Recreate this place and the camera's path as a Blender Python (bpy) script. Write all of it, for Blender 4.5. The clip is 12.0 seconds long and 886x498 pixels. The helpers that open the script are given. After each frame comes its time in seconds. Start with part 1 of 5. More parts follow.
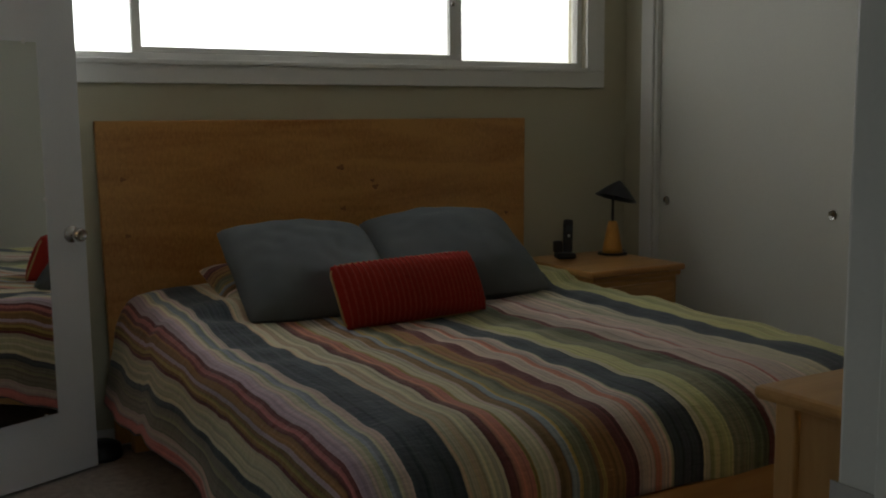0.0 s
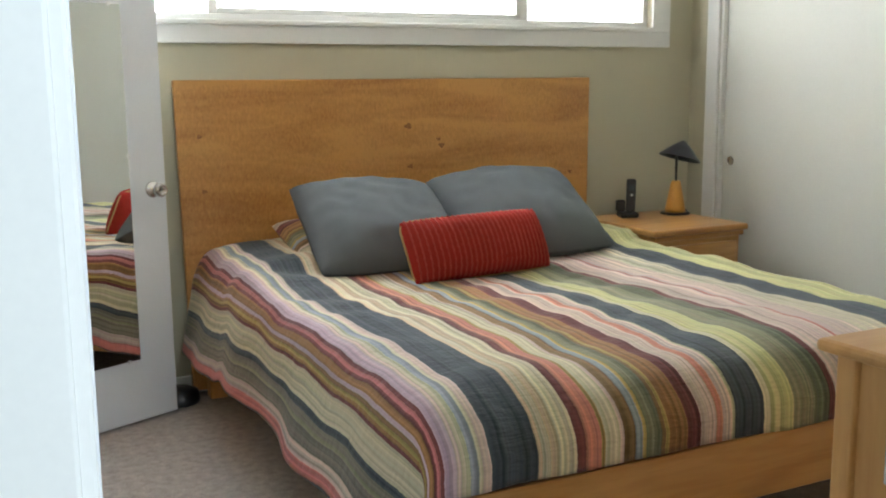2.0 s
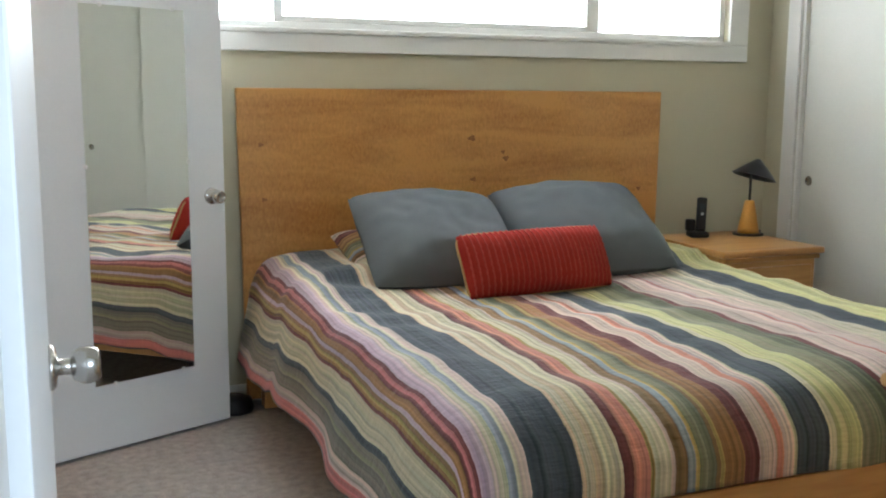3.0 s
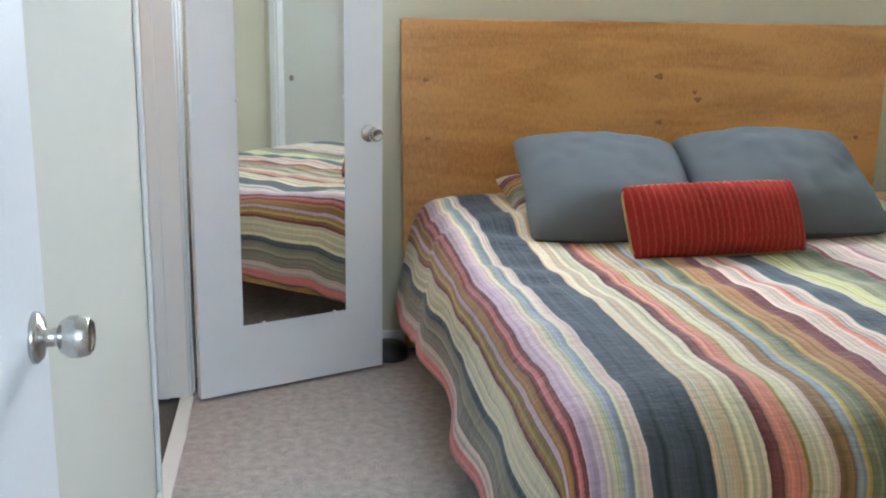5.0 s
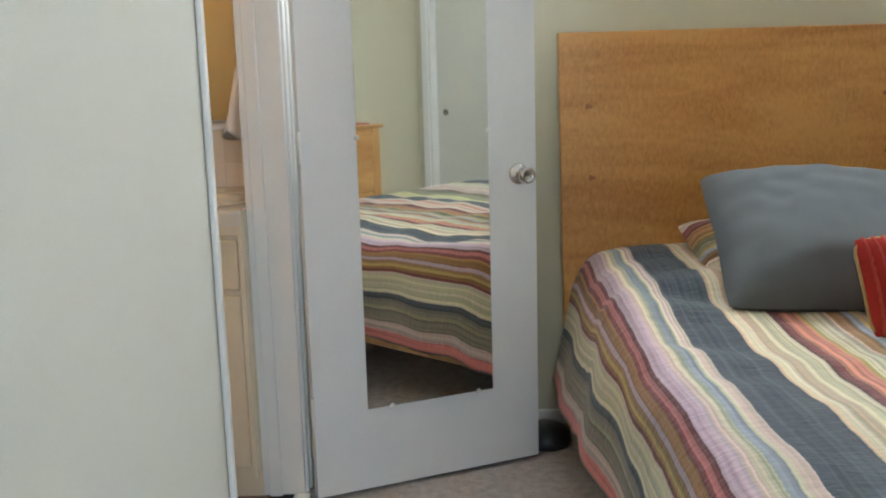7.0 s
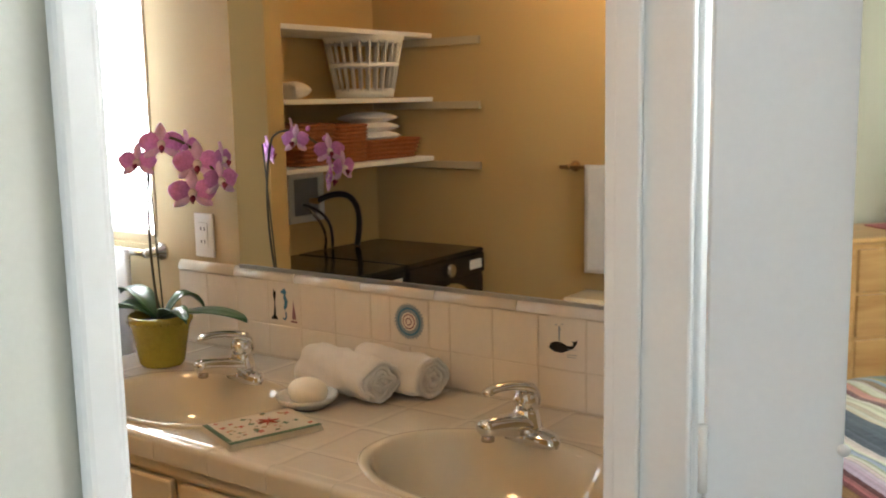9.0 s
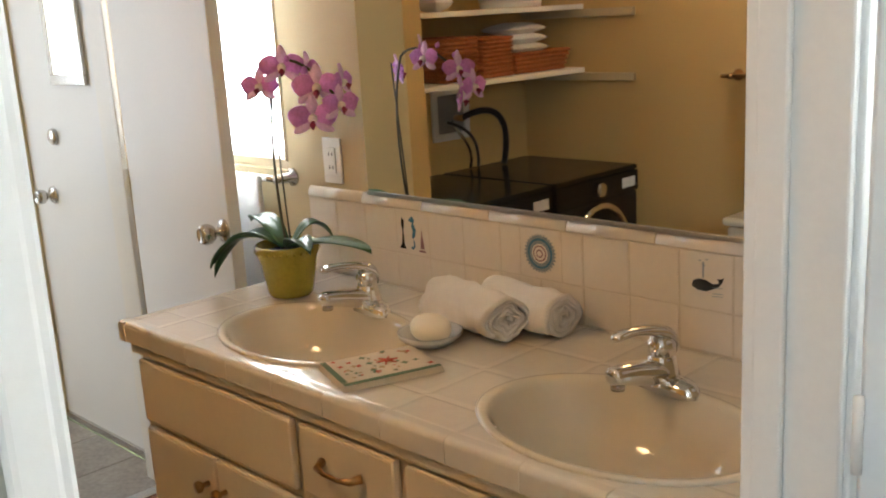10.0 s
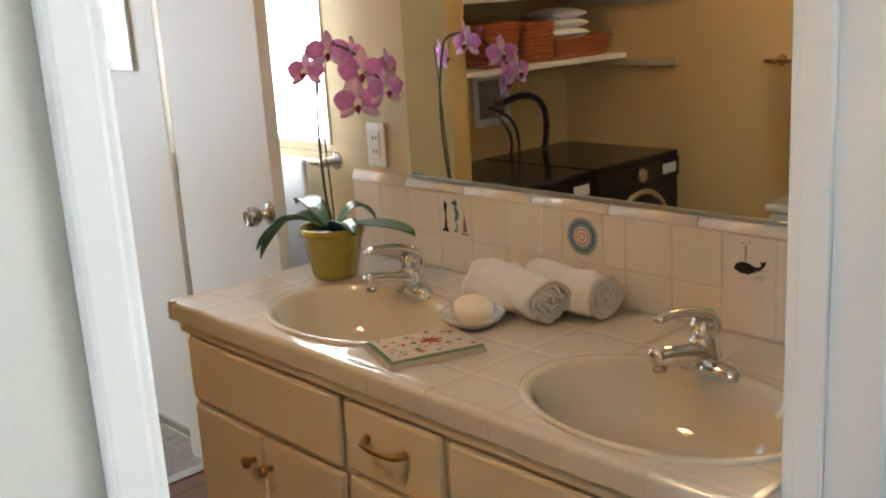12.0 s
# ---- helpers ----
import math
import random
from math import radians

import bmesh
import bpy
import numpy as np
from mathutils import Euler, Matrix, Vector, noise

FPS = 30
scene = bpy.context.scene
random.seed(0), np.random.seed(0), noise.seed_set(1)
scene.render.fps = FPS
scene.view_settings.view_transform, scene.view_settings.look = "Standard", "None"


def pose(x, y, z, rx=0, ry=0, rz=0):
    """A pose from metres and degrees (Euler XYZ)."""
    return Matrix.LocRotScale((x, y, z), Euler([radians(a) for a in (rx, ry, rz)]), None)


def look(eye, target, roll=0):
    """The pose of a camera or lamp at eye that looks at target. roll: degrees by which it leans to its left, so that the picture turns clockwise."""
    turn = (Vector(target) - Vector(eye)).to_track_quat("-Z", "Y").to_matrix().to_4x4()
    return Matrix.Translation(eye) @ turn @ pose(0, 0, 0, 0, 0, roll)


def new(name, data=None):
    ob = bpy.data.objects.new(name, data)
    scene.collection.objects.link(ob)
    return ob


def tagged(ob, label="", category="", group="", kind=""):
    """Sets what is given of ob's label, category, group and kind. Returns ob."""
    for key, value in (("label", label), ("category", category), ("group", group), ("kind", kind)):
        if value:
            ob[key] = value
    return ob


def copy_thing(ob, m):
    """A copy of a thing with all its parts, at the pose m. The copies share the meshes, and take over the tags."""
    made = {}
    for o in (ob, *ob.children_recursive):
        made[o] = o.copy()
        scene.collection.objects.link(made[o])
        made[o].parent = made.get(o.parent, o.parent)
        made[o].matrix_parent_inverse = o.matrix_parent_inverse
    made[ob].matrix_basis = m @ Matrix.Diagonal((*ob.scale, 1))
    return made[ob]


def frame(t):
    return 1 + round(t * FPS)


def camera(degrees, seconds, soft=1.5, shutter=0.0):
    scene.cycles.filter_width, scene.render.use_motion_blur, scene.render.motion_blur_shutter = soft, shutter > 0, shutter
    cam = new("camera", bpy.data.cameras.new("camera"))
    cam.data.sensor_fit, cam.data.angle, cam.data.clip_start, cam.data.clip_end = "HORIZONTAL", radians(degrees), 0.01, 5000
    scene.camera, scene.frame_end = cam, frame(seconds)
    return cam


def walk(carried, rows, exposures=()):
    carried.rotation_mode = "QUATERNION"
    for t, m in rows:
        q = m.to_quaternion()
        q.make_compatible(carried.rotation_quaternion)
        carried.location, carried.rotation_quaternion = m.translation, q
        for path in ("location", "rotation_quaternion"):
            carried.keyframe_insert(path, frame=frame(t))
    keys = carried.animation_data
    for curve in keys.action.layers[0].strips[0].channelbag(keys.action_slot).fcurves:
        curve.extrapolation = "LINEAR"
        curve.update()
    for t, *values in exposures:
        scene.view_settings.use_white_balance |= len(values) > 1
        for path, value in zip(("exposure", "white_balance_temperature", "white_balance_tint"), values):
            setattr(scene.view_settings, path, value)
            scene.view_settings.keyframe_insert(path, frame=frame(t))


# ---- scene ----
cam = camera(48.0, 12.0, soft=2.0)
PATH = [
    (0, (-0.71, -0.215, 1.352), (0.278, 1.506, 1.101), -0.6),
    (0.5, (-0.7, -0.2, 1.352), (0.153, 1.587, 1.069), -1.5),
    (1, (-0.728, -0.233, 1.352), (0.133, 1.534, 0.979), -1.1),
    (1.5, (-0.811, -0.268, 1.362), (0.157, 1.443, 0.968), -0.8),
    (2, (-0.792, -0.286, 1.359), (0.091, 1.481, 1.027), -0.5),
    (2.5, (-0.745, -0.252, 1.355), (0.061, 1.558, 1.08), 0.6),
    (2.7, (-0.722, -0.258, 1.345), (0.042, 1.569, 1.066), 0.8),
    (4.3, (-0.541, -0.008, 1.34), (0.164, 1.821, 0.942), 0),
    (4.5, (-0.519, -0.005, 1.33), (0.112, 1.855, 0.95), 0.1),
    (5, (-0.374, 0.002, 1.34), (-0.063, 1.929, 0.906), 0.8),
    (5.5, (-0.376, 0.031, 1.346), (-0.09, 1.962, 0.92), -0.3),
    (6, (-0.337, 0.106, 1.339), (-0.131, 2.041, 0.874), -0.5),
    (6.5, (-0.306, 0.31, 1.28), (-0.141, 2.261, 0.873), -0.8),
    (7, (-0.257, 0.698, 1.288), (-0.283, 2.664, 0.921), -1.6),
    (7.5, (-0.183, 1.086, 1.264), (-0.406, 3.028, 0.839), -0.3),
    (9.3, (-0.27, 2.4, 1.55), (-1.512, 3.939, 1.252), -1.5),
    (9.5, (-0.282, 2.42, 1.546), (-1.56, 3.92, 1.202), -2.1),
    (10, (-0.287, 2.475, 1.537), (-1.672, 3.842, 1.073), -3.3),
    (10.5, (-0.29, 2.485, 1.525), (-1.682, 3.816, 0.987), -3.4),
    (11, (-0.285, 2.492, 1.519), (-1.701, 3.775, 0.929), -4.8),
    (11.5, (-0.28, 2.486, 1.521), (-1.719, 3.738, 0.92), -5.0),
    (12, (-0.275, 2.445, 1.535), (-1.708, 3.753, 1.05), -3.5),
]

# ---- world, sun and lamps ----
EXPOSURES = [(0.0, -2.95, 6500, 10), (0.3, -2.1, 6500, 10), (0.6, -1.38, 6450, 10), (1.0, -0.75, 6300, 10), (1.5, -0.32, 6200, 10), (2.5, -0.45, 6050, 10),
             (4.5, -0.08, 5500, 11), (5.5, -0.06, 5500, 11), (6.5, -0.32, 5700, 10), (7.5, -0.42, 6050, 10), (9.5, -0.15, 6050, 9), (12.0, -0.15, 5850, 9)]
walk(cam, [(t, look(eye, target, roll)) for t, eye, target, roll in PATH], EXPOSURES)

world = bpy.data.worlds.new("sky_world")
scene.world = world
world.use_nodes = True
wn = world.node_tree.nodes
sky = wn.new("ShaderNodeTexSky")
sky.sky_type = 'NISHITA'
sky.sun_disc = False
sky.sun_elevation = radians(48)
sky.sun_rotation = radians(150)
world.node_tree.links.new(sky.outputs[0], wn["Background"].inputs[0])
wn["Background"].inputs[1].default_value = 0.12

sun = new("sun", bpy.data.lights.new("sun", 'SUN'))
sun.data.energy = 3.0
sun.data.angle = radians(0.5)
sun.data.color = (1.0, 0.94, 0.86)
sun.matrix_world = look((0, 0, 30), (-8, 13.9, 12.2))


def area_lamp(name, eye, target, sx, sy, watts, color):
    d = bpy.data.lights.new(name, 'AREA')
    d.shape = 'RECTANGLE'
    d.size, d.size_y, d.energy, d.color = sx, sy, watts, color
    ob = new(name, d)
    ob.matrix_world = look(eye, target)
    return ob


DAY = (0.93, 0.97, 1.0)
area_lamp("bedroom_window_daylight", (0.65, 4.24, 1.95), (0.65, 2.0, 0.9), 1.9, 0.6, 48, DAY)
area_lamp("bath_window_daylight", (-2.8, 4.24, 1.6), (-2.8, 2.0, 0.9), 0.65, 0.95, 14, DAY)
# Unseen hall window's daylight, added and aimed to brighten the jamb and bathroom door.
area_lamp("added_hall_daylight", (0.42, -1.62, 1.72), (-0.35, 2.0, 0.55), 0.9, 0.95, 74, (0.76, 0.89, 1.0))
# Daylight added through an unseen porch window to light the bathroom from the left.
area_lamp("added_porch_daylight", (-4.75, 2.9, 1.5), (-2.0, 3.2, 0.9), 1.0, 1.2, 21, (0.85, 0.92, 1.0))


# ---- materials ----
def mat(name, color, rough=0.5, var=0.08, scale=6.0, fine=120.0, bump=0.05, metal=0.0, spec=0.5, stretch=(1, 1, 1), coat=0.0):
    m = bpy.data.materials.new(name)
    m.use_nodes = True
    n, l = m.node_tree.nodes, m.node_tree.links
    p = n["Principled BSDF"]
    p.inputs["Roughness"].default_value = rough
    p.inputs["Metallic"].default_value = metal
    p.inputs["Specular IOR Level"].default_value = spec
    p.inputs["Coat Weight"].default_value = coat
    tc = n.new("ShaderNodeTexCoord")
    mp = n.new("ShaderNodeMapping")
    mp.inputs["Scale"].default_value = stretch
    l.new(tc.outputs["Object"], mp.inputs[0])
    big = n.new("ShaderNodeTexNoise")
    big.inputs["Scale"].default_value = scale
    big.inputs["Detail"].default_value = 5
    small = n.new("ShaderNodeTexNoise")
    small.inputs["Scale"].default_value = fine
    small.inputs["Detail"].default_value = 3
    for t in (big, small):
        l.new(mp.outputs[0], t.inputs["Vector"])
    mixv = n.new("ShaderNodeMath")
    mixv.operation = 'ADD'
    l.new(big.outputs[0], mixv.inputs[0])
    l.new(small.outputs[0], mixv.inputs[1])
    rng = n.new("ShaderNodeMapRange")
    rng.inputs[1].default_value, rng.inputs[2].default_value = 0.6, 1.4
    rng.inputs[3].default_value, rng.inputs[4].default_value = 1 - var, 1 + var
    l.new(mixv.outputs[0], rng.inputs[0])
    sc = n.new("ShaderNodeVectorMath")
    sc.operation = 'SCALE'
    sc.inputs[0].default_value = color
    l.new(rng.outputs[0], sc.inputs["Scale"])
    l.new(sc.outputs[0], p.inputs["Base Color"])
    if bump:
        b = n.new("ShaderNodeBump")
        b.inputs["Strength"].default_value = bump
        b.inputs["Distance"].default_value = 0.004
        l.new(small.outputs[0], b.inputs["Height"])
        l.new(b.outputs[0], p.inputs["Normal"])
    return m


def set_color_ramp(ramp, stops, mode):
    ramp.interpolation = mode
    while len(ramp.elements) > 1:
        ramp.elements.remove(ramp.elements[-1])
    ramp.elements[0].position = stops[0][0]
    ramp.elements[0].color = (*stops[0][1], 1)
    for pos, col in stops[1:]:
        e = ramp.elements.new(pos)
        e.color = (*col, 1)


def wood(name, dark, light, along=0, rough=0.35, grain=9.0, knots=False, spec=0.5):
    """Wood with its grain along one axis (0 x, 1 y, 2 z)."""
    m = bpy.data.materials.new(name)
    m.use_nodes = True
    n, l = m.node_tree.nodes, m.node_tree.links
    p = n["Principled BSDF"]
    p.inputs["Roughness"].default_value = rough
    p.inputs["Specular IOR Level"].default_value = spec
    tc = n.new("ShaderNodeTexCoord")
    mp = n.new("ShaderNodeMapping")
    st = [1.0, 1.0, 1.0]
    st[along] = 0.16
    mp.inputs["Scale"].default_value = [v * grain for v in st]
    l.new(tc.outputs["Object"], mp.inputs[0])
    a = n.new("ShaderNodeTexNoise")
    a.inputs["Scale"].default_value, a.inputs["Detail"].default_value, a.inputs["Distortion"].default_value = 1.2, 7, 1.2
    l.new(mp.outputs[0], a.inputs["Vector"])
    mp2 = n.new("ShaderNodeMapping")
    st2 = [1.0, 1.0, 1.0]
    st2[along] = 2.2 if knots else 0.08
    mp2.inputs["Scale"].default_value = [v * grain * 5 for v in st2]
    l.new(tc.outputs["Object"], mp2.inputs[0])
    b = n.new("ShaderNodeTexNoise")
    b.inputs["Scale"].default_value, b.inputs["Detail"].default_value, b.inputs["Distortion"].default_value = 1.5, 4, 0.6
    l.new(mp2.outputs[0], b.inputs["Vector"])
    mx = n.new("ShaderNodeMix")
    mx.inputs[0].default_value = 0.38 if knots else 0.27
    l.new(a.outputs[0], mx.inputs[2])
    l.new(b.outputs[0], mx.inputs[3])
    r = n.new("ShaderNodeValToRGB")
    set_color_ramp(r.color_ramp, [(0.34, dark), (0.58, light)], 'LINEAR')
    l.new(mx.outputs[0], r.inputs[0])
    l.new(r.outputs[0], p.inputs["Base Color"])
    bp = n.new("ShaderNodeBump")
    bp.inputs["Strength"].default_value, bp.inputs["Distance"].default_value = 0.06, 0.003
    l.new(b.outputs[0], bp.inputs["Height"])
    l.new(bp.outputs[0], p.inputs["Normal"])
    return m


def emitter(name, color, strength):
    m = bpy.data.materials.new(name)
    m.use_nodes = True
    n = m.node_tree.nodes
    n["Principled BSDF"].inputs["Base Color"].default_value = (*color, 1)
    n["Principled BSDF"].inputs["Emission Color"].default_value = (*color, 1)
    n["Principled BSDF"].inputs["Emission Strength"].default_value = strength
    return m


def glass_mat(name):
    m = bpy.data.materials.new(name)
    m.use_nodes = True
    p = m.node_tree.nodes["Principled BSDF"]
    p.inputs["Base Color"].default_value = (0.98, 1, 0.99, 1)
    p.inputs["Roughness"].default_value = 0.02
    p.inputs["Transmission Weight"].default_value = 1
    p.inputs["IOR"].default_value = 1.45
    return m


def mirror_mat(name):
    m = bpy.data.materials.new(name)
    m.use_nodes = True
    p = m.node_tree.nodes["Principled BSDF"]
    p.inputs["Base Color"].default_value = (0.88, 0.91, 0.89, 1)
    p.inputs["Metallic"].default_value = 1
    p.inputs["Roughness"].default_value = 0.015
    return m


def striped(name, west, east, split, rough=0.9):
    """Woven stripes read from the cloth's own u coordinate in metres: bands, thin threads of tone and a crinkled cross weave."""
    m = bpy.data.materials.new(name)
    m.use_nodes = True
    n, l = m.node_tree.nodes, m.node_tree.links
    p = n["Principled BSDF"]
    p.inputs["Roughness"].default_value = rough
    p.inputs["Specular IOR Level"].default_value = 0.15
    p.inputs["Sheen Weight"].default_value = 0.15

    def math_node(op, a, b, c=None):
        nd = n.new("ShaderNodeMath")
        nd.operation = op
        for k, v in enumerate((a, b, c)):
            if isinstance(v, (int, float)):
                nd.inputs[k].default_value = v
            elif v is not None:
                l.new(v, nd.inputs[k])
        return nd.outputs[0]

    def noise_at(u, v, detail):
        cb = n.new("ShaderNodeCombineXYZ")
        l.new(u, cb.inputs[0])
        l.new(v, cb.inputs[1])
        t = n.new("ShaderNodeTexNoise")
        t.inputs["Scale"].default_value, t.inputs["Detail"].default_value = 1.0, detail
        l.new(cb.outputs[0], t.inputs["Vector"])
        return t

    uv = n.new("ShaderNodeUVMap")
    uv.uv_map = "cloth"
    sep = n.new("ShaderNodeSeparateXYZ")
    l.new(uv.outputs[0], sep.inputs[0])
    u0, v0 = sep.outputs[0], sep.outputs[1]
    wob = noise_at(math_node('MULTIPLY', u0, 3.0), math_node('MULTIPLY', v0, 4.5), 3)
    u = math_node('MULTIPLY_ADD', wob.outputs[0], 0.024, math_node('ADD', u0, -0.012))
    fray = noise_at(math_node('MULTIPLY', u0, 30.0), math_node('MULTIPLY', v0, 160.0), 2)
    uf = math_node('MULTIPLY_ADD', fray.outputs[0], 0.006, math_node('ADD', u, -0.003))
    cols = []
    for stops in (west, east):
        r = n.new("ShaderNodeValToRGB")
        set_color_ramp(r.color_ramp, [((q + 0.5) / 3.0, c) for q, c in stops], 'CONSTANT')
        l.new(math_node('MULTIPLY_ADD', uf, 1 / 3.0, 0.5 / 3.0), r.inputs[0])
        cols.append(r.outputs[0])
    pick = n.new("ShaderNodeMix")
    pick.data_type = 'RGBA'
    l.new(math_node('GREATER_THAN', uf, split), pick.inputs[0])
    l.new(cols[0], pick.inputs[6])
    l.new(cols[1], pick.inputs[7])
    thread = noise_at(math_node('MULTIPLY', u, 80.0), math_node('MULTIPLY', v0, 0.5), 3)
    tone = n.new("ShaderNodeMapRange")
    tone.inputs[1].default_value, tone.inputs[2].default_value = 0.3, 0.7
    tone.inputs[3].default_value, tone.inputs[4].default_value = 0.50, 1.30
    l.new(thread.outputs[0], tone.inputs[0])
    rib = noise_at(math_node('MULTIPLY', u0, 22.0), math_node('MULTIPLY', v0, 120.0), 3)
    ribtone = n.new("ShaderNodeMapRange")
    ribtone.inputs[1].default_value, ribtone.inputs[2].default_value = 0.3, 0.7
    ribtone.inputs[3].default_value, ribtone.inputs[4].default_value = 0.90, 1.08
    l.new(rib.outputs[0], ribtone.inputs[0])
    sc = n.new("ShaderNodeVectorMath")
    sc.operation = 'SCALE'
    l.new(pick.outputs[2], sc.inputs[0])
    l.new(math_node('MULTIPLY', tone.outputs[0], ribtone.outputs[0]), sc.inputs["Scale"])
    tint = n.new("ShaderNodeMix")
    tint.data_type, tint.blend_type = 'RGBA', 'OVERLAY'
    tint.inputs[0].default_value = 0.18
    l.new(sc.outputs[0], tint.inputs[6])
    l.new(thread.outputs["Color"], tint.inputs[7])
    l.new(tint.outputs[2], p.inputs["Base Color"])
    crease = noise_at(math_node('MULTIPLY', u0, 24.0), math_node('MULTIPLY', v0, 34.0), 4)
    b = n.new("ShaderNodeBump")
    b.inputs["Strength"].default_value, b.inputs["Distance"].default_value = 0.7, 0.009
    l.new(math_node('MULTIPLY_ADD', rib.outputs[0], 0.45, crease.outputs[0]), b.inputs["Height"])
    l.new(b.outputs[0], p.inputs["Normal"])
    return m


M_WALL = mat("olive_beige_wall_paint", (0.56, 0.52, 0.38), 0.85, 0.03, 2.0, 220, 0.04, spec=0.25)
M_BATHWALL = mat("warm_cream_wall_paint", (0.53, 0.44, 0.275), 0.7, 0.03, 2.0, 220, 0.04, spec=0.3)
# Deeper, more orange tone than M_BATHWALL, used on the south, west and alcove walls.
M_OCHRE = mat("ochre_wall_tone", (0.58, 0.405, 0.17), 0.7, 0.03, 2.0, 220, 0.04, spec=0.3)
M_LEFTWALL = mat("pale_grey_wall_paint", (0.64, 0.63, 0.55), 0.85, 0.03, 2.0, 220, 0.04, spec=0.25)
M_WHITE = mat("white_door_paint", (0.76, 0.77, 0.77), 0.42, 0.025, 3.0, 90, 0.03)
M_TRIM = mat("white_trim_paint", (0.78, 0.77, 0.73), 0.4, 0.025, 4.0, 120, 0.03)
M_CLOSET = mat("cream_closet_paint", (0.66, 0.65, 0.58), 0.5, 0.03, 2.0, 90, 0.03)
M_CEIL = mat("white_ceiling_paint", (0.78, 0.77, 0.73), 0.9, 0.03, 3.0, 150, 0.15)
M_CARPET = mat("beige_cut_pile_carpet", (0.43, 0.39, 0.36), 1.0, 0.34, 30.0, 170, 1.0, spec=0.05)
M_HEAD = wood("figured_maple_headboard", (0.39, 0.165, 0.038), (0.61, 0.305, 0.085), 0, 0.34, 6.0, True)
M_MAPLE = wood("honey_maple", (0.47, 0.235, 0.07), (0.61, 0.345, 0.125), 0, 0.36, 7.0)
M_MAPLEZ = wood("honey_maple_upright", (0.47, 0.235, 0.07), (0.61, 0.345, 0.125), 2, 0.36, 7.0)
M_NIGHT = wood("amber_pine", (0.36, 0.16, 0.04), (0.53, 0.28, 0.09), 0, 0.3, 7.0)
M_DARKWOOD = wood("brown_plank_floor", (0.10, 0.045, 0.022), (0.20, 0.095, 0.05), 1, 0.35, 8.0)
M_KNOT = mat("dark_wood_knot", (0.29, 0.12, 0.035), 0.45, 0.3, 40, 200, 0.05)
M_STEEL = mat("brushed_nickel", (0.55, 0.53, 0.50), 0.24, 0.06, 30, 300, 0.02, metal=1.0)
M_CHROME = mat("polished_chrome", (0.78, 0.78, 0.78), 0.06, 0.02, 10, 100, 0.0, metal=1.0)
M_BRASS = mat("aged_brass", (0.42, 0.25, 0.10), 0.32, 0.2, 40, 200, 0.05, metal=1.0)
M_BLACK = mat("black_plastic", (0.012, 0.012, 0.014), 0.35, 0.15, 30, 200, 0.02)
M_SHADE = mat("black_lacquered_shade", (0.012, 0.013, 0.018), 0.3, 0.15, 20, 200, 0.02)
M_MACHINE = mat("black_glossy_enamel", (0.006, 0.006, 0.007), 0.16, 0.15, 8, 100, 0.0)
M_SCREEN = mat("pale_label", (0.55, 0.56, 0.56), 0.5, 0.05, 20, 100, 0.0)
M_GREYPIL = mat("slate_blue_grey_cotton", (0.135, 0.148, 0.152), 0.85, 0.10, 5.0, 420, 0.3, spec=0.15)
M_RED = mat("brick_red_corduroy", (0.33, 0.030, 0.022), 0.95, 0.16, 14.0, 300, 0.4, spec=0.1)
M_REDLINE = mat("pale_red_chenille_rib", (0.40, 0.062, 0.045), 0.95, 0.25, 60.0, 300, 0.5, spec=0.1)
M_PIPING = mat("straw_piping_cord", (0.42, 0.28, 0.12), 0.9, 0.2, 60.0, 300, 0.3, spec=0.1)
M_TILE = mat("glazed_cream_wall_tile", (0.74, 0.68, 0.60), 0.16, 0.035, 6.0, 60, 0.02, coat=0.3)
M_CTILE = mat("crackled_cream_counter_tile", (0.70, 0.65, 0.56), 0.17, 0.03, 8.0, 55, 0.10, coat=0.3)
M_GROUT = mat("cream_grout", (0.63, 0.565, 0.475), 0.9, 0.08, 30, 200, 0.2)
M_SINK = mat("cream_porcelain", (0.68, 0.62, 0.50), 0.08, 0.02, 4.0, 40, 0.0, coat=0.5)
M_CAB = mat("cream_cabinet_enamel", (0.74, 0.64, 0.47), 0.38, 0.03, 4.0, 90, 0.05)
M_TOWEL = mat("white_terry_cotton", (0.86, 0.84, 0.82), 1.0, 0.06, 30.0, 380, 0.9, spec=0.05)
M_SOAP = mat("cream_soap", (0.84, 0.78, 0.64), 0.35, 0.03, 8.0, 90, 0.02)
M_POT = mat("mustard_green_glazed_pot", (0.36, 0.31, 0.035), 0.22, 0.14, 14.0, 120, 0.05, coat=0.3)
M_LEAF = mat("dark_green_orchid_leaf", (0.035, 0.105, 0.035), 0.3, 0.25, 14.0, 120, 0.05)
M_STEM = mat("brown_green_orchid_stem", (0.07, 0.06, 0.035), 0.6, 0.3, 40.0, 200, 0.1)
M_PETAL = mat("magenta_orchid_petal", (0.60, 0.24, 0.66), 0.6, 0.28, 45.0, 200, 0.1, spec=0.2)
M_SEPAL = mat("pale_lilac_orchid_sepal", (0.74, 0.50, 0.78), 0.6, 0.2, 45.0, 200, 0.1, spec=0.2)
M_LIP = mat("deep_crimson_orchid_lip", (0.25, 0.015, 0.07), 0.5, 0.3, 60.0, 200, 0.1)
M_PALE = mat("pale_orchid_centre", (0.80, 0.72, 0.70), 0.6, 0.1, 60.0, 200, 0.1)
M_SOIL = mat("dark_bark_chips", (0.03, 0.02, 0.012), 1.0, 0.4, 50.0, 200, 0.8)
M_BASKET = mat("orange_brown_wicker", (0.33, 0.10, 0.03), 0.6, 0.3, 40, 90, 0.8, stretch=(1, 1, 3))
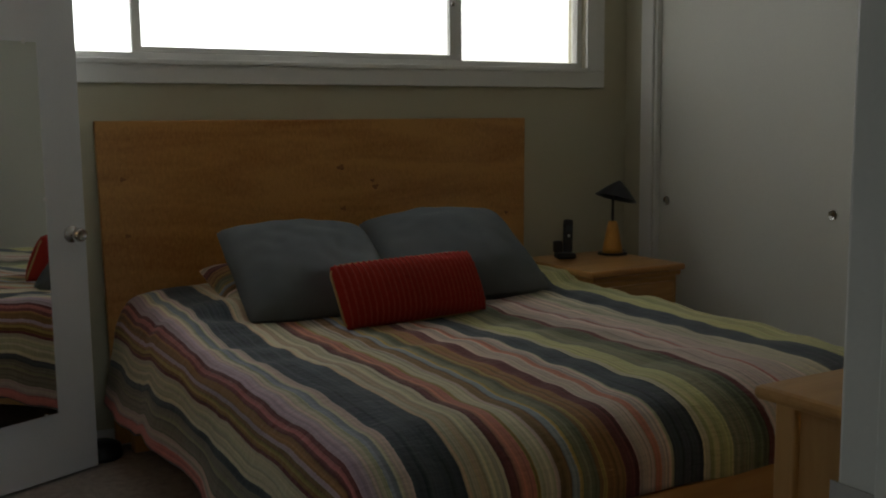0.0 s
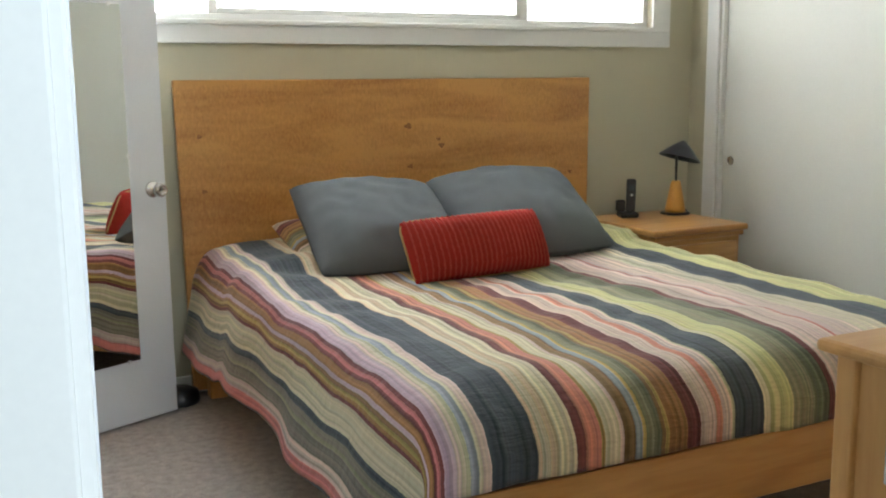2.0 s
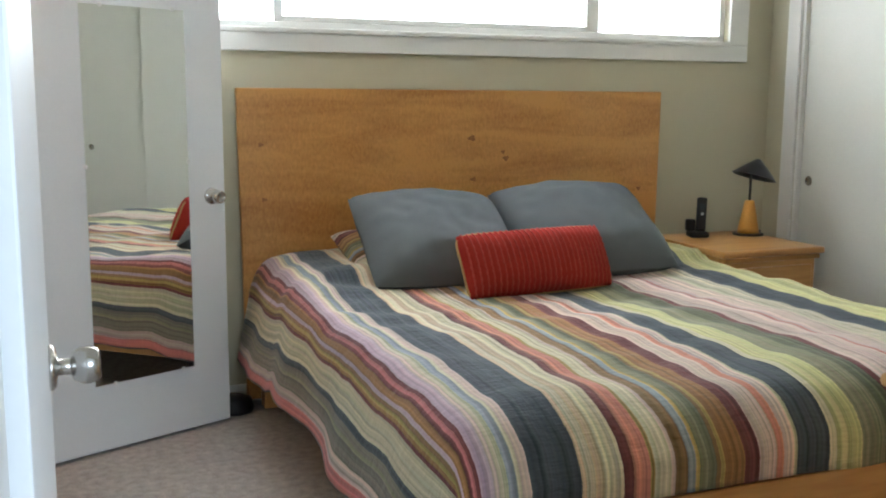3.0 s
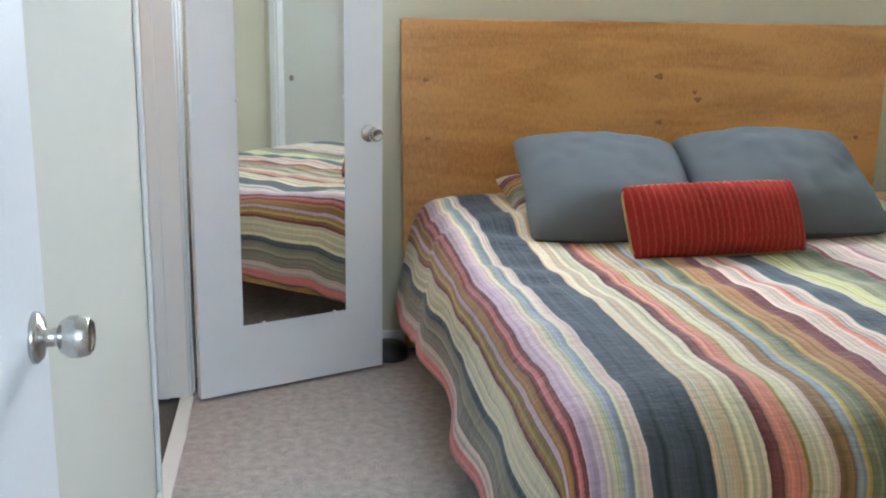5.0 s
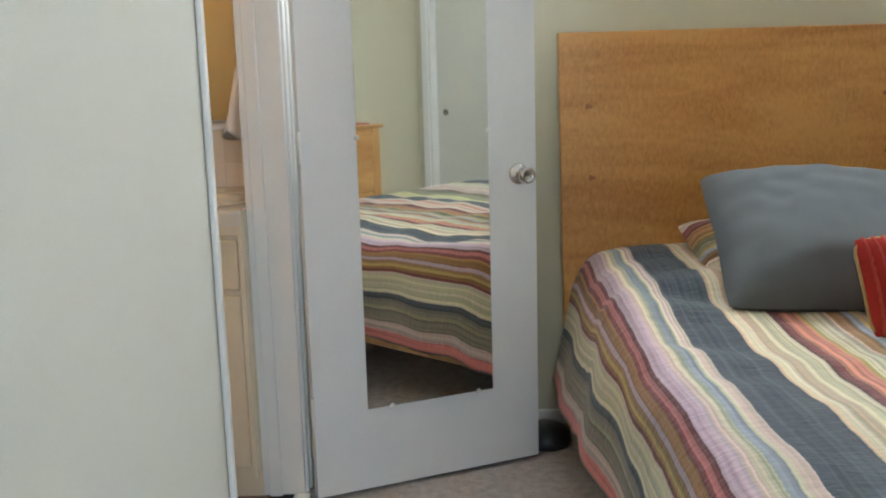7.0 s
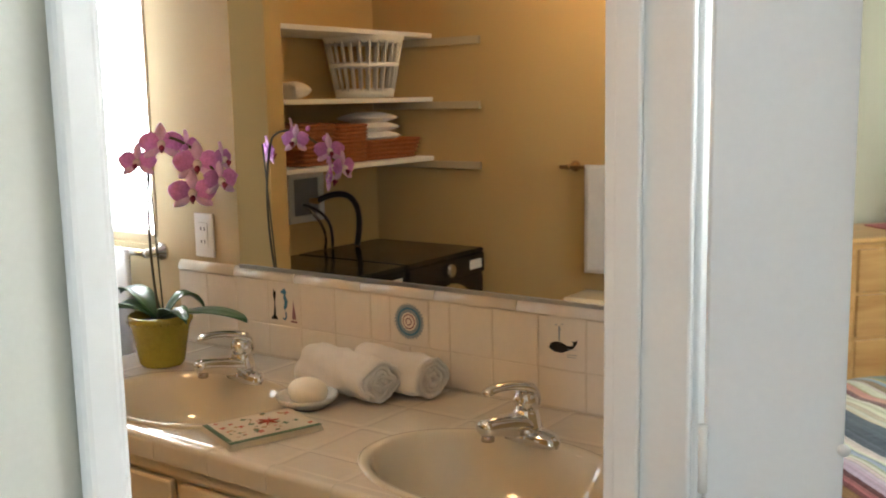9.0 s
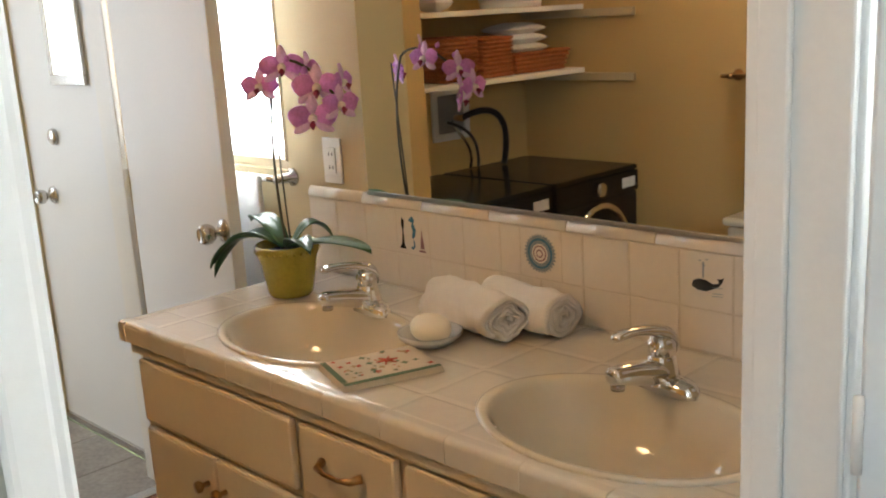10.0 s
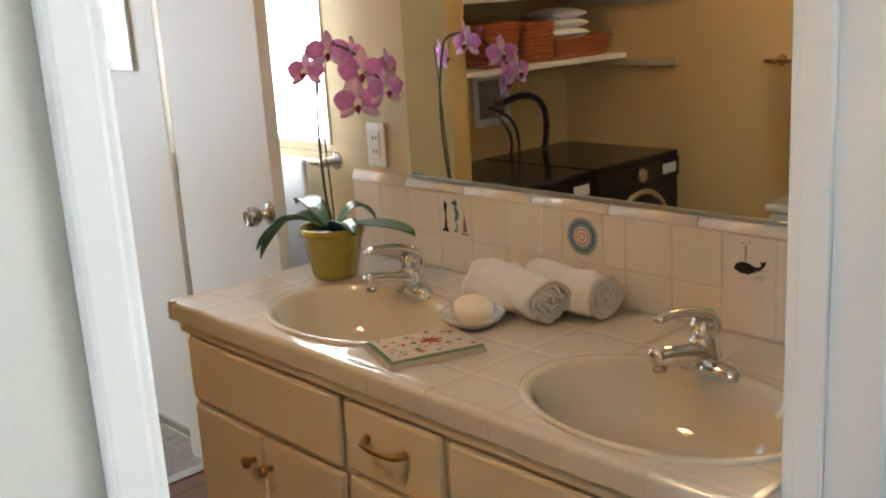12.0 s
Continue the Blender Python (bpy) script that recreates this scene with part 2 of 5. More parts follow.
M_PLASTIC = mat("white_plastic", (0.74, 0.73, 0.70), 0.35, 0.03, 10, 100, 0.02)
M_VINYL = mat("grey_slate_vinyl_tile", (0.29, 0.255, 0.22), 0.4, 0.32, 7.0, 60, 0.1)
M_VGROUT = mat("dark_grey_grout", (0.10, 0.09, 0.08), 0.9, 0.1, 30, 200, 0.2)
M_BLUE = mat("teal_blue_tile_glaze", (0.07, 0.19, 0.30), 0.2, 0.2, 40, 100, 0.0)
M_GREYBLUE = mat("grey_blue_tile_glaze", (0.24, 0.29, 0.34), 0.2, 0.15, 40, 100, 0.0)
M_INK = mat("black_tile_glaze", (0.02, 0.02, 0.02), 0.2, 0.2, 40, 100, 0.0)
M_MAUVE = mat("mauve_tile_glaze", (0.28, 0.16, 0.18), 0.2, 0.2, 40, 100, 0.0)
M_CLOTH = mat("cream_printed_cloth", (0.62, 0.55, 0.42), 0.9, 0.08, 20, 350, 0.3)
M_CLOTHGREEN = mat("sage_print", (0.12, 0.19, 0.11), 0.9, 0.2, 40, 350, 0.2)
M_CLOTHRED = mat("coral_print", (0.45, 0.07, 0.04), 0.9, 0.2, 40, 350, 0.2)
M_CLOTHTAN = mat("tan_print", (0.40, 0.28, 0.14), 0.9, 0.2, 40, 350, 0.2)
M_FROST = mat("frosted_glass", (0.60, 0.60, 0.57), 0.15, 0.05, 20, 100, 0.0, coat=0.4)
M_GLASS = glass_mat("clear_glass")
M_MIRROR = mirror_mat("silvered_mirror")
M_BULB = emitter("added_warm_dome_glow", (1.0, 0.60, 0.27), 46.0)
M_OUT = emitter("bright_overcast_daylight", (1.0, 1.0, 1.0), 9.0)
M_METALEDGE = mat("steel_mirror_channel", (0.5, 0.5, 0.5), 0.3, 0.1, 40, 200, 0.0, metal=1.0)

CREAM, TAN, NAVY, LILAC = (0.64, 0.58, 0.40), (0.58, 0.45, 0.29), (0.085, 0.10, 0.115), (0.56, 0.42, 0.47)
MAROON, OCHRE, OLIVE, CORAL = (0.19, 0.065, 0.06), (0.36, 0.19, 0.075), (0.30, 0.29, 0.18), (0.60, 0.25, 0.17)
PINK, TAUPE, LIME, ROSE = (0.64, 0.50, 0.42), (0.22, 0.20, 0.155), (0.60, 0.57, 0.27), (0.55, 0.19, 0.17)
BROWN, BLUE, GOLD, MOSS = (0.27, 0.165, 0.075), (0.33, 0.36, 0.39), (0.50, 0.36, 0.12), (0.16, 0.175, 0.105)
STRIPES_WEST = [(-0.50, NAVY), (-0.205, ROSE), (-0.165, PINK), (-0.13, TAUPE), (-0.085, OLIVE), (-0.07, TAUPE), (-0.045, NAVY), (-0.026, CREAM), (0.005, LIME), (0.012, CREAM),
                (0.058, MAROON), (0.068, OCHRE), (0.084, GOLD), (0.092, BROWN), (0.106, LILAC), (0.111, OCHRE), (0.140, MAROON), (0.150, ROSE), (0.162, MAROON), (0.178, LILAC),
                (0.206, PINK), (0.222, CREAM), (0.250, BLUE), (0.262, CREAM), (0.276, PINK), (0.306, NAVY), (0.436, TAN), (0.448, CREAM), (0.470, TAN), (0.486, CREAM), (0.545, MAROON)]
STRIPES_EAST = [(0.545, MAROON), (0.568, CORAL), (0.615, GOLD), (0.630, CREAM), (0.672, PINK), (0.684, BROWN), (0.730, BLUE), (0.745, GOLD), (0.765, OLIVE), (0.785, MOSS), (0.805, BROWN),
                (0.822, GOLD), (0.835, OCHRE), (0.885, MAROON), (0.932, PINK), (1.000, CORAL), (1.014, PINK), (1.050, CREAM), (1.066, NAVY), (1.175, CREAM), (1.195, LIME), (1.28, OLIVE),
                (1.36, MOSS), (1.42, MAROON), (1.445, PINK), (1.56, ROSE), (1.57, PINK), (1.68, CREAM), (1.79, NAVY), (1.92, LIME), (2.10, ROSE), (2.13, CREAM)]
M_QUILT = striped("woven_striped_quilt", STRIPES_WEST, STRIPES_EAST, 0.55)


# ---- mesh helpers ----
def mesh_ob(name, verts, faces, m, parent=None, smooth=False, bevel=0.0, segs=2, uv=None):
    me = bpy.data.meshes.new(name)
    me.from_pydata(verts, [], faces)
    for k in (m if isinstance(m, (list, tuple)) else [m]):
        me.materials.append(k)
    if uv:
        lay = me.uv_layers.new(name="cloth")
        for lp in me.loops:
            lay.data[lp.index].uv = uv[lp.vertex_index]
    if smooth:
        me.polygons.foreach_set("use_smooth", [True] * len(me.polygons))
    ob = new(name, me)
    if parent:
        ob.parent = parent
    if bevel:
        b = ob.modifiers.new("bevel", 'BEVEL')
        b.width, b.segments, b.limit_method = bevel, segs, 'ANGLE'
    return ob


def bm_ob(name, bm, m, parent=None, smooth=True, bevel=0.0):
    me = bpy.data.meshes.new(name)
    bm.to_mesh(me)
    bm.free()
    for k in (m if isinstance(m, (list, tuple)) else [m]):
        me.materials.append(k)
    if smooth:
        me.polygons.foreach_set("use_smooth", [True] * len(me.polygons))
    ob = new(name, me)
    if parent:
        ob.parent = parent
    if bevel:
        b = ob.modifiers.new("bevel", 'BEVEL')
        b.width, b.segments, b.limit_method = bevel, 2, 'ANGLE'
    return ob


def box_geo(x0, x1, y0, y1, z0, z1):
    v = [(x, y, z) for z in (z0, z1) for y in (y0, y1) for x in (x0, x1)]
    return v, [(0, 2, 3, 1), (4, 5, 7, 6), (0, 1, 5, 4), (2, 6, 7, 3), (0, 4, 6, 2), (1, 3, 7, 5)]


def box(name, x0, x1, y0, y1, z0, z1, m, parent=None, bevel=0.0):
    v, f = box_geo(x0, x1, y0, y1, z0, z1)
    return mesh_ob(name, v, f, m, parent, bevel=bevel)


def boxes(name, parts, m, parent=None, bevel=0.0):
    V, F = [], []
    for p in parts:
        v, f = box_geo(*p)
        F += [tuple(i + len(V) for i in q) for q in f]
        V += v
    return mesh_ob(name, V, F, m, parent, bevel=bevel)


def lathe(name, prof, m, parent=None, at=(0, 0, 0), axis=(0, 0, 1), seg=28, mats=None):
    """Turns (radius, height) pairs round an axis through at."""
    q = Vector((0, 0, 1)).rotation_difference(Vector(axis))
    V, F = [], []
    for r, h in prof:
        for i in range(seg):
            a = 2 * math.pi * i / seg
            V.append(tuple(q @ Vector((max(r, 1e-4) * math.cos(a), max(r, 1e-4) * math.sin(a), h)) + Vector(at)))
    for k in range(len(prof) - 1):
        for i in range(seg):
            j = (i + 1) % seg
            F.append((k * seg + i, k * seg + j, (k + 1) * seg + j, (k + 1) * seg + i))
    return mesh_ob(name, V, F, m, parent, smooth=True)


def tube(name, pts, radius, m, parent=None, seg=10):
    """A round bar along points; radius may be one number or one a point."""
    pts = [Vector(p) for p in pts]
    rad = radius if isinstance(radius, (list, tuple)) else [radius] * len(pts)
    V, F = [], []
    ref = Vector((0.13, 0.31, 0.94)).normalized()
    for i, p in enumerate(pts):
        d = (pts[min(i + 1, len(pts) - 1)] - pts[max(i - 1, 0)]).normalized()
        s = d.cross(ref)
        if s.length < 0.05:
            s = d.cross(Vector((1, 0, 0)))
        s.normalize()
        u = s.cross(d)
        for k in range(seg):
            a = 2 * math.pi * k / seg
            V.append(tuple(p + (s * math.cos(a) + u * math.sin(a)) * rad[i]))
    for i in range(len(pts) - 1):
        for k in range(seg):
            j = (k + 1) % seg
            F.append((i * seg + k, i * seg + j, (i + 1) * seg + j, (i + 1) * seg + k))
    F.append(tuple(range(seg - 1, -1, -1)))
    F.append(tuple(range((len(pts) - 1) * seg, len(pts) * seg)))
    return mesh_ob(name, V, F, m, parent, smooth=True)


def bezier(a, b, c, d, n=12):
    a, b, c, d = map(Vector, (a, b, c, d))
    return [(1 - t) ** 3 * a + 3 * (1 - t) ** 2 * t * b + 3 * (1 - t) * t * t * c + t ** 3 * d for t in (i / n for i in range(n + 1))]


def thing(name, at, label, category, group=""):
    e = new(name)
    e.matrix_basis = at if isinstance(at, Matrix) else Matrix.Translation(at)
    return tagged(e, label, category, group)


def structure(ob, label=""):
    return tagged(ob, label, "", "", "structure")

# ---- the plan (metres) ----
XL, XR, YS, YN, H = -0.74, 2.90, 0.50, 4.05, 2.42      # bedroom
XLB, XW, YSB = -0.86, -3.25, 2.10                      # bathroom
D0, D1, DH = 2.66, 3.555, 2.05                          # bathroom doorway
E0, E1 = -0.716, 0.215                                   # bedroom doorway
ZC = 0.895                                             # counter


def wall(name, parts, m, label):
    return structure(boxes(name, parts, m), label)


# bedroom shell
wall("wall_north", [(-0.80, 2.98, YN, YN + 0.15, 0, 1.63), (-0.80, 2.98, YN, YN + 0.15, 2.26, H), (-0.80, -0.42, YN, YN + 0.15, 1.63, 2.26),
                    (2.62, 2.98, YN, YN + 0.15, 1.63, 2.26)], M_WALL, "olive-beige painted wall behind the bed")
wall("wall_bath_north", [(-4.5, -0.80, YN, YN + 0.15, 2.12, H), (-2.45, -0.80, YN, YN + 0.15, 0, 2.12), (-3.16, -2.45, YN, YN + 0.15, 0, 1.145),
                         (-3.34, -3.16, YN, YN + 0.15, 0, 2.12), (-4.5, -4.14, YN, YN + 0.15, 0, 2.12)], M_BATHWALL, "warm cream painted bathroom wall")
wall("wall_east", [(XR, XR + 0.1, 3.82, YN, 0, H), (XR, XR + 0.1, 1.90, 2.56, 0, H), (XR, XR + 0.1, YS, 0.62, 0, H), (XR, XR + 0.1, 0.62, 1.90, 2.06, H),
                   (XR, XR + 0.1, 2.56, 3.82, 2.06, H), (XR + 0.5, XR + 0.55, 0.4, YN, 0, H)], M_WALL, "olive-beige painted closet wall")
wall("wall_west", [(XLB + 0.06, XL, YS - 0.1, D0 - 0.02, 0, H), (XLB + 0.06, XL, D1 + 0.02, YN, 0, H), (XLB + 0.06, XL, D0 - 0.02, D1 + 0.02, DH + 0.02, H)],
     M_LEFTWALL, "pale grey painted wall with a doorway")
wall("wall_bath_east", [(XLB, XLB + 0.06, YSB - 0.1, D0 - 0.02, 0, H), (XLB, XLB + 0.06, D1 + 0.02, YN, 0, H), (XLB, XLB + 0.06, D0 - 0.02, D1 + 0.02, DH + 0.02, H)],
     M_BATHWALL, "warm cream painted wall beside the vanity")
wall("wall_south", [(E1 + 0.02, XR + 0.1, YS - 0.11, YS, 0, H), (XL, E0 - 0.02, YS - 0.11, YS, 0, H), (E0 - 0.02, E1 + 0.02, YS - 0.11, YS, DH + 0.02, H)],
     M_WALL, "olive-beige painted wall with the entry doorway")
structure(box("floor", XL - 0.02, XR + 0.6, YS - 0.12, YN, -0.05, 0, M_CARPET), "beige cut-pile carpet, worn and mottled")
structure(box("floor_hall", -2.2, 2.6, -1.8, YS - 0.12, -0.05, 0, M_CARPET), "beige carpet of the hallway")
structure(box("ceiling", XL - 0.06, XR + 0.6, -1.8, YN + 0.15, H, H + 0.08, M_CEIL), "white painted ceiling")
structure(box("ceiling_bath", -5.2, XL - 0.06, YSB - 1.0, YN + 0.15, H, H + 0.08, M_CEIL), "white painted ceiling of the bathroom")
# Hall walls out of view; their window opening is added for the hall lamp.
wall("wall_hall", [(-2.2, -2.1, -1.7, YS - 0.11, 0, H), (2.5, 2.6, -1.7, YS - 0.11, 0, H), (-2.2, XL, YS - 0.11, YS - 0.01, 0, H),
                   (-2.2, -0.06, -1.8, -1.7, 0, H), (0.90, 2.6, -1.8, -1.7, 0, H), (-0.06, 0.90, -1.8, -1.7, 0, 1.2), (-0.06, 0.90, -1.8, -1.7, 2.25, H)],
     M_LEFTWALL, "unseen pale hallway walls with an added window opening")
structure(box("ceiling_hall", -2.2, XL - 0.06, -1.8, YS, H, H + 0.08, M_CEIL), "white painted hallway ceiling")

# bathroom and porch shell
wall("wall_bath_south", [(XW - 1.4, XLB, YSB - 0.1, YSB, 0, H)], M_OCHRE, "warm ochre wall beside the laundry")
wall("wall_bath_west", [(XW - 0.1, XW, YSB, 3.38, 0, H), (XW - 0.1, XW, 3.38, YN, 2.06, H), (XW - 0.1, XW, 4.0, YN, 0, 2.06)], M_OCHRE, "ochre wall behind the laundry machines")
wall("wall_alcove", [(XW, -2.70, 3.27, 3.35, 0, H)], M_OCHRE, "ochre end wall of the laundry alcove")
structure(box("floor_bath", XW, XL - 0.02, YSB, YN, -0.06, -0.012, M_VGROUT), "brown wood floor of the bathroom")
structure(box("floor_porch", -5.0, XW, YSB, YN, -0.06, -0.012, M_VGROUT), "grey vinyl tile floor of the back porch")
# Porch wall out of view; its opening is added to go with the porch lamp.
wall("wall_porch", [(-5.0, -4.9, YSB, YN, 0, 0.9), (-5.0, -4.9, YSB, YN, 2.1, H), (-5.0, -4.9, YSB, 2.4, 0.9, 2.1), (-5.0, -4.9, 3.4, YN, 0.9, 2.1)],
     M_TRIM, "unseen white porch wall with an opening added for daylight")
structure(box("ground", -80, 80, -80, 80, -0.4, -0.3, mat("dull_lawn", (0.10, 0.12, 0.05), 0.95, 0.3, 0.7, 8, 0.6)), "dull green lawn outside the house")
structure(box("backdrop", -5.4, 3.4, 4.75, 4.8, 0.3, 4.2, M_OUT), "bright blown-out daylight outside the windows")
structure(box("roof_eave", -5.4, 3.6, -2.1, YN + 0.35, H + 0.1, H + 0.2, M_TRIM), "plain white roof boards")


# trim of the bathroom doorway
def casing(name, parts, label):
    return structure(boxes(name, parts, M_TRIM, bevel=0.004), label)


casing("door_frame_bath", [(XLB - 0.005, XL + 0.004, D1, D1 + 0.022, 0, DH + 0.02), (XLB - 0.005, XL + 0.004, D0 - 0.022, D0, 0, DH + 0.02),
                           (XLB - 0.005, XL + 0.004, D0, D1, DH, DH + 0.022),
                           (XLB + 0.015, XLB + 0.055, D1 - 0.012, D1, 0, DH), (XLB + 0.015, XLB + 0.055, D0, D0 + 0.012, 0, DH)],
       "white painted jamb of the bathroom doorway")
casing("trim_bath_door", [(XL + 0.001, XL + 0.013, D1 + 0.012, D1 + 0.07, 0, DH + 0.07), (XL + 0.001, XL + 0.020, D1 + 0.045, D1 + 0.07, 0, DH + 0.07),
                          (XL + 0.001, XL + 0.013, D0 - 0.035, D0 - 0.010, 0, DH + 0.07), (XL + 0.001, XL + 0.013, D0 - 0.01, D1 + 0.01, DH + 0.012, DH + 0.07),
                          (XLB - 0.014, XLB - 0.001, D0 - 0.07, D0 - 0.01, 0, DH + 0.07)],
       "white moulded casing round the bathroom doorway")
structure(boxes("threshold", [(XL - 0.03, XL + 0.022, D0, D1, -0.005, 0.006)], M_TRIM, bevel=0.003), "pale threshold strip under the bathroom door")
structure(boxes("strike_plate", [(XL - 0.075, XL + 0.010, D0 - 0.001, D0 + 0.0025, 0.90, 0.955)], M_PLASTIC), "pale strike plate on the jamb")
casing("door_frame_entry", [(E0 - 0.022, E0, YS - 0.115, YS + 0.004, 0, DH + 0.02), (E1, E1 + 0.022, YS - 0.115, YS + 0.004, 0, DH + 0.02), (E0, E1, YS - 0.115, YS + 0.004, DH, DH + 0.022),
                            (E1 - 0.012, E1, YS - 0.09, YS - 0.05, 0, DH)], "white painted jamb of the entry doorway")
casing("trim_entry", [(E1 + 0.012, E1 + 0.075, YS - 0.125, YS - 0.112, 0, DH + 0.07), (E0 - 0.075, E0 - 0.012, YS - 0.125, YS - 0.112, 0, DH + 0.07), (E1 + 0.012, E1 + 0.075, YS + 0.001, YS + 0.014, 0, DH + 0.07)],
       "white painted casing of the entry doorway")
structure(boxes("strike_plate_entry", [(E1 - 0.0035, E1 - 0.0005, YS - 0.045, YS + 0.012, 0.865, 0.945), (E1 - 0.006, E1 - 0.003, YS - 0.02, YS - 0.005, 0.89, 0.92)], M_STEEL), "steel strike plate on the entry jamb")
casing("baseboard", [(XL + 0.001, XL + 0.012, D1 + 0.07, YN, 0, 0.08), (XL + 0.012, XR, YN - 0.012, YN - 0.001, 0, 0.08), (XL + 0.001, XL + 0.012, YS, D0 - 0.035, 0, 0.08)], "white painted baseboard")


# windows
def bedroom_window():
    w = structure(new("window_1"), "long white-framed sliding window above the bed")
    x0, x1, z0, z1, y = -0.42, 2.62, 1.63, 2.26, YN
    t = 0.085
    boxes("casing", [(x0 - t, x1 + t + 0.03, y - 0.020, y - 0.001, z0 - 0.10, z0 - 0.02), (x0 - t, x1 + t + 0.03, y - 0.02, y - 0.001, z1 + 0.001, z1 + t),
                     (x0 - t, x0, y - 0.02, y - 0.001, z0 - 0.02, z1), (x1, x1 + t + 0.03, y - 0.02, y - 0.001, z0 - 0.02, z1)], M_TRIM, w, 0.004)
    boxes("sill", [(x0, x1, y - 0.028, y + 0.06, z0 - 0.022, z0 + 0.001)], M_TRIM, w, 0.004)
    boxes("frame", [(x0, x1, y + 0.03, y + 0.09, z0 + 0.001, z0 + 0.03), (x0, x1, y + 0.03, y + 0.09, z1 - 0.03, z1), (x0, x0 + 0.03, y + 0.03, y + 0.09, z0 + 0.03, z1 - 0.03),
                    (x1 - 0.03, x1, y + 0.03, y + 0.09, z0 + 0.03, z1 - 0.03), (1.845, 1.885, y + 0.045, y + 0.085, z0 + 0.03, z1 - 0.03)], M_TRIM, w, 0.003)
    boxes("sash", [(0.275, 0.315, y + 0.035, y + 0.065, z0 + 0.03, z1 - 0.03), (0.315, 1.835, y + 0.035, y + 0.065, z0 + 0.031, z0 + 0.055), (1.81, 1.842, y + 0.035, y + 0.065, z0 + 0.03, z1 - 0.03)], M_TRIM, w, 0.003)
    g = box("pane", x0 + 0.03, x1 - 0.03, y + 0.066, y + 0.07, z0 + 0.03, z1 - 0.03, M_GLASS, w)
    g.visible_shadow = False
    lathe("latch", [(0, 0), (0.012, 0), (0.012, 0.018), (0, 0.02)], M_STEEL, w, (1.825, y + 0.035, 1.93), (0, -1, 0), 12)
    return w


bedroom_window()


def bath_window():
    w = structure(new("window_2"), "narrow bright bathroom window beside the vanity")
    x0, x1, z0, z1, y = -3.16, -2.45, 1.145, 2.12, YN
    boxes("frame", [(x0, x1, y + 0.02, y + 0.09, z0, z0 + 0.025), (x0, x1, y + 0.02, y + 0.09, z1 - 0.03, z1), (x0, x0 + 0.03, y + 0.02, y + 0.09, z0 + 0.025, z1 - 0.03),
                    (x1 - 0.012, x1, y - 0.004, y + 0.09, z0 + 0.025, z1 - 0.03)], mat("tan_window_frame", (0.42, 0.33, 0.21), 0.5, 0.1), w, 0.003)
    g = box("pane", x0 + 0.03, x1 - 0.012, y + 0.06, y + 0.064, z0 + 0.025, z1 - 0.03, M_GLASS, w)
    g.visible_shadow = False


bath_window()


def knob(parent, at, out, m=M_STEEL, size=1.0):
    s = size
    lathe("rosette", [(0, 0), (0.033 * s, 0), (0.033 * s, 0.004), (0.028 * s, 0.009), (0.012 * s, 0.012), (0.012 * s, 0.03)], m, parent, at, out)
    o = Vector(at) + Vector(out) * 0.028 * s
    lathe("knob", [(0.011 * s, 0), (0.020 * s, 0.004), (0.0265 * s, 0.014), (0.0275 * s, 0.026), (0.024 * s, 0.038), (0.019 * s, 0.042), (0.017 * s, 0.039), (0, 0.038)], m, parent, tuple(o), out)


def door_leaf(name, m, width, height, label, category="door", th=0.035, hinges=(0.24, 1.02, 1.80)):
    """A flush leaf: hinge line at its origin, width along +x, its face towards -y."""
    d = thing(name, m, label, category)
    box("leaf", 0.003, width, 0, th, 0.012, height, M_WHITE, d, 0.003)
    for z in hinges:
        lathe("hinge", [(0, 0), (0.006, 0), (0.006, 0.09), (0, 0.09)], M_TRIM, d, (0.0, -0.006, z), (0, 0, 1), 10)
    return d


# bathroom door with the mirror
md = door_leaf("bathroom_door", pose(-0.692, 3.492, 0, 0, 0, 24.0), 0.757, 2.03, "white flush bathroom door standing ajar with a long mirror")
mx0, mx1, mz0, mz1 = 0.170, 0.590, 0.268, 1.66
box("mirror", mx0, mx1, -0.006, -0.001, mz0, mz1, M_MIRROR, md)
for cx, cz in ((mx0 + 0.08, mz0), (mx1 - 0.05, mz0), (mx0, 1.085), (mx1, 1.085), (mx0 + 0.08, mz1), (mx1 - 0.05, mz1)):
    lathe("mirror_clip", [(0, 0), (0.008, 0), (0.008, 0.004), (0.004, 0.008), (0, 0.008)], M_PLASTIC, md, (cx, -0.004, cz), (0, -1, 0), 12)
knob(md, (0.757 - 0.062, 0, 0.945), (0, -1, 0))
knob(md, (0.757 - 0.062, 0.035, 0.945), (0, 1, 0))

# entry door, swung open along the west wall
ed = door_leaf("entry_door", pose(-0.700, 0.508, 0, 0, 0, 89.0), 0.81, 2.03, "white flush entry door standing wide open", hinges=())
knob(ed, (0.81 - 0.062, 0, 0.955), (0, -1, 0))
tagged(ed, "white flush entry door standing wide open", "door")

# porch doors
ld = door_leaf("porch_door", pose(-3.20, 3.975, 0, 0, 0, -9.0), 0.735, 2.03, "white flush door opened against the bathroom window")
knob(ld, (0.735 - 0.03, 0, 1.01), (0, -1, 0), M_STEEL, 1.0)
xd = thing("exterior_door", (-4.14, YN + 0.01, 0), "white exterior door with a small glazed light", "door")
boxes("leaf", [(0.0, 0.80, 0, 0.045, 0.012, 1.375), (0.0, 0.80, 0, 0.045, 2.0, 2.11), (0, 0.33, 0, 0.045, 1.375, 2.0), (0.56, 0.80, 0, 0.045, 1.375, 2.0)], M_WHITE, xd)
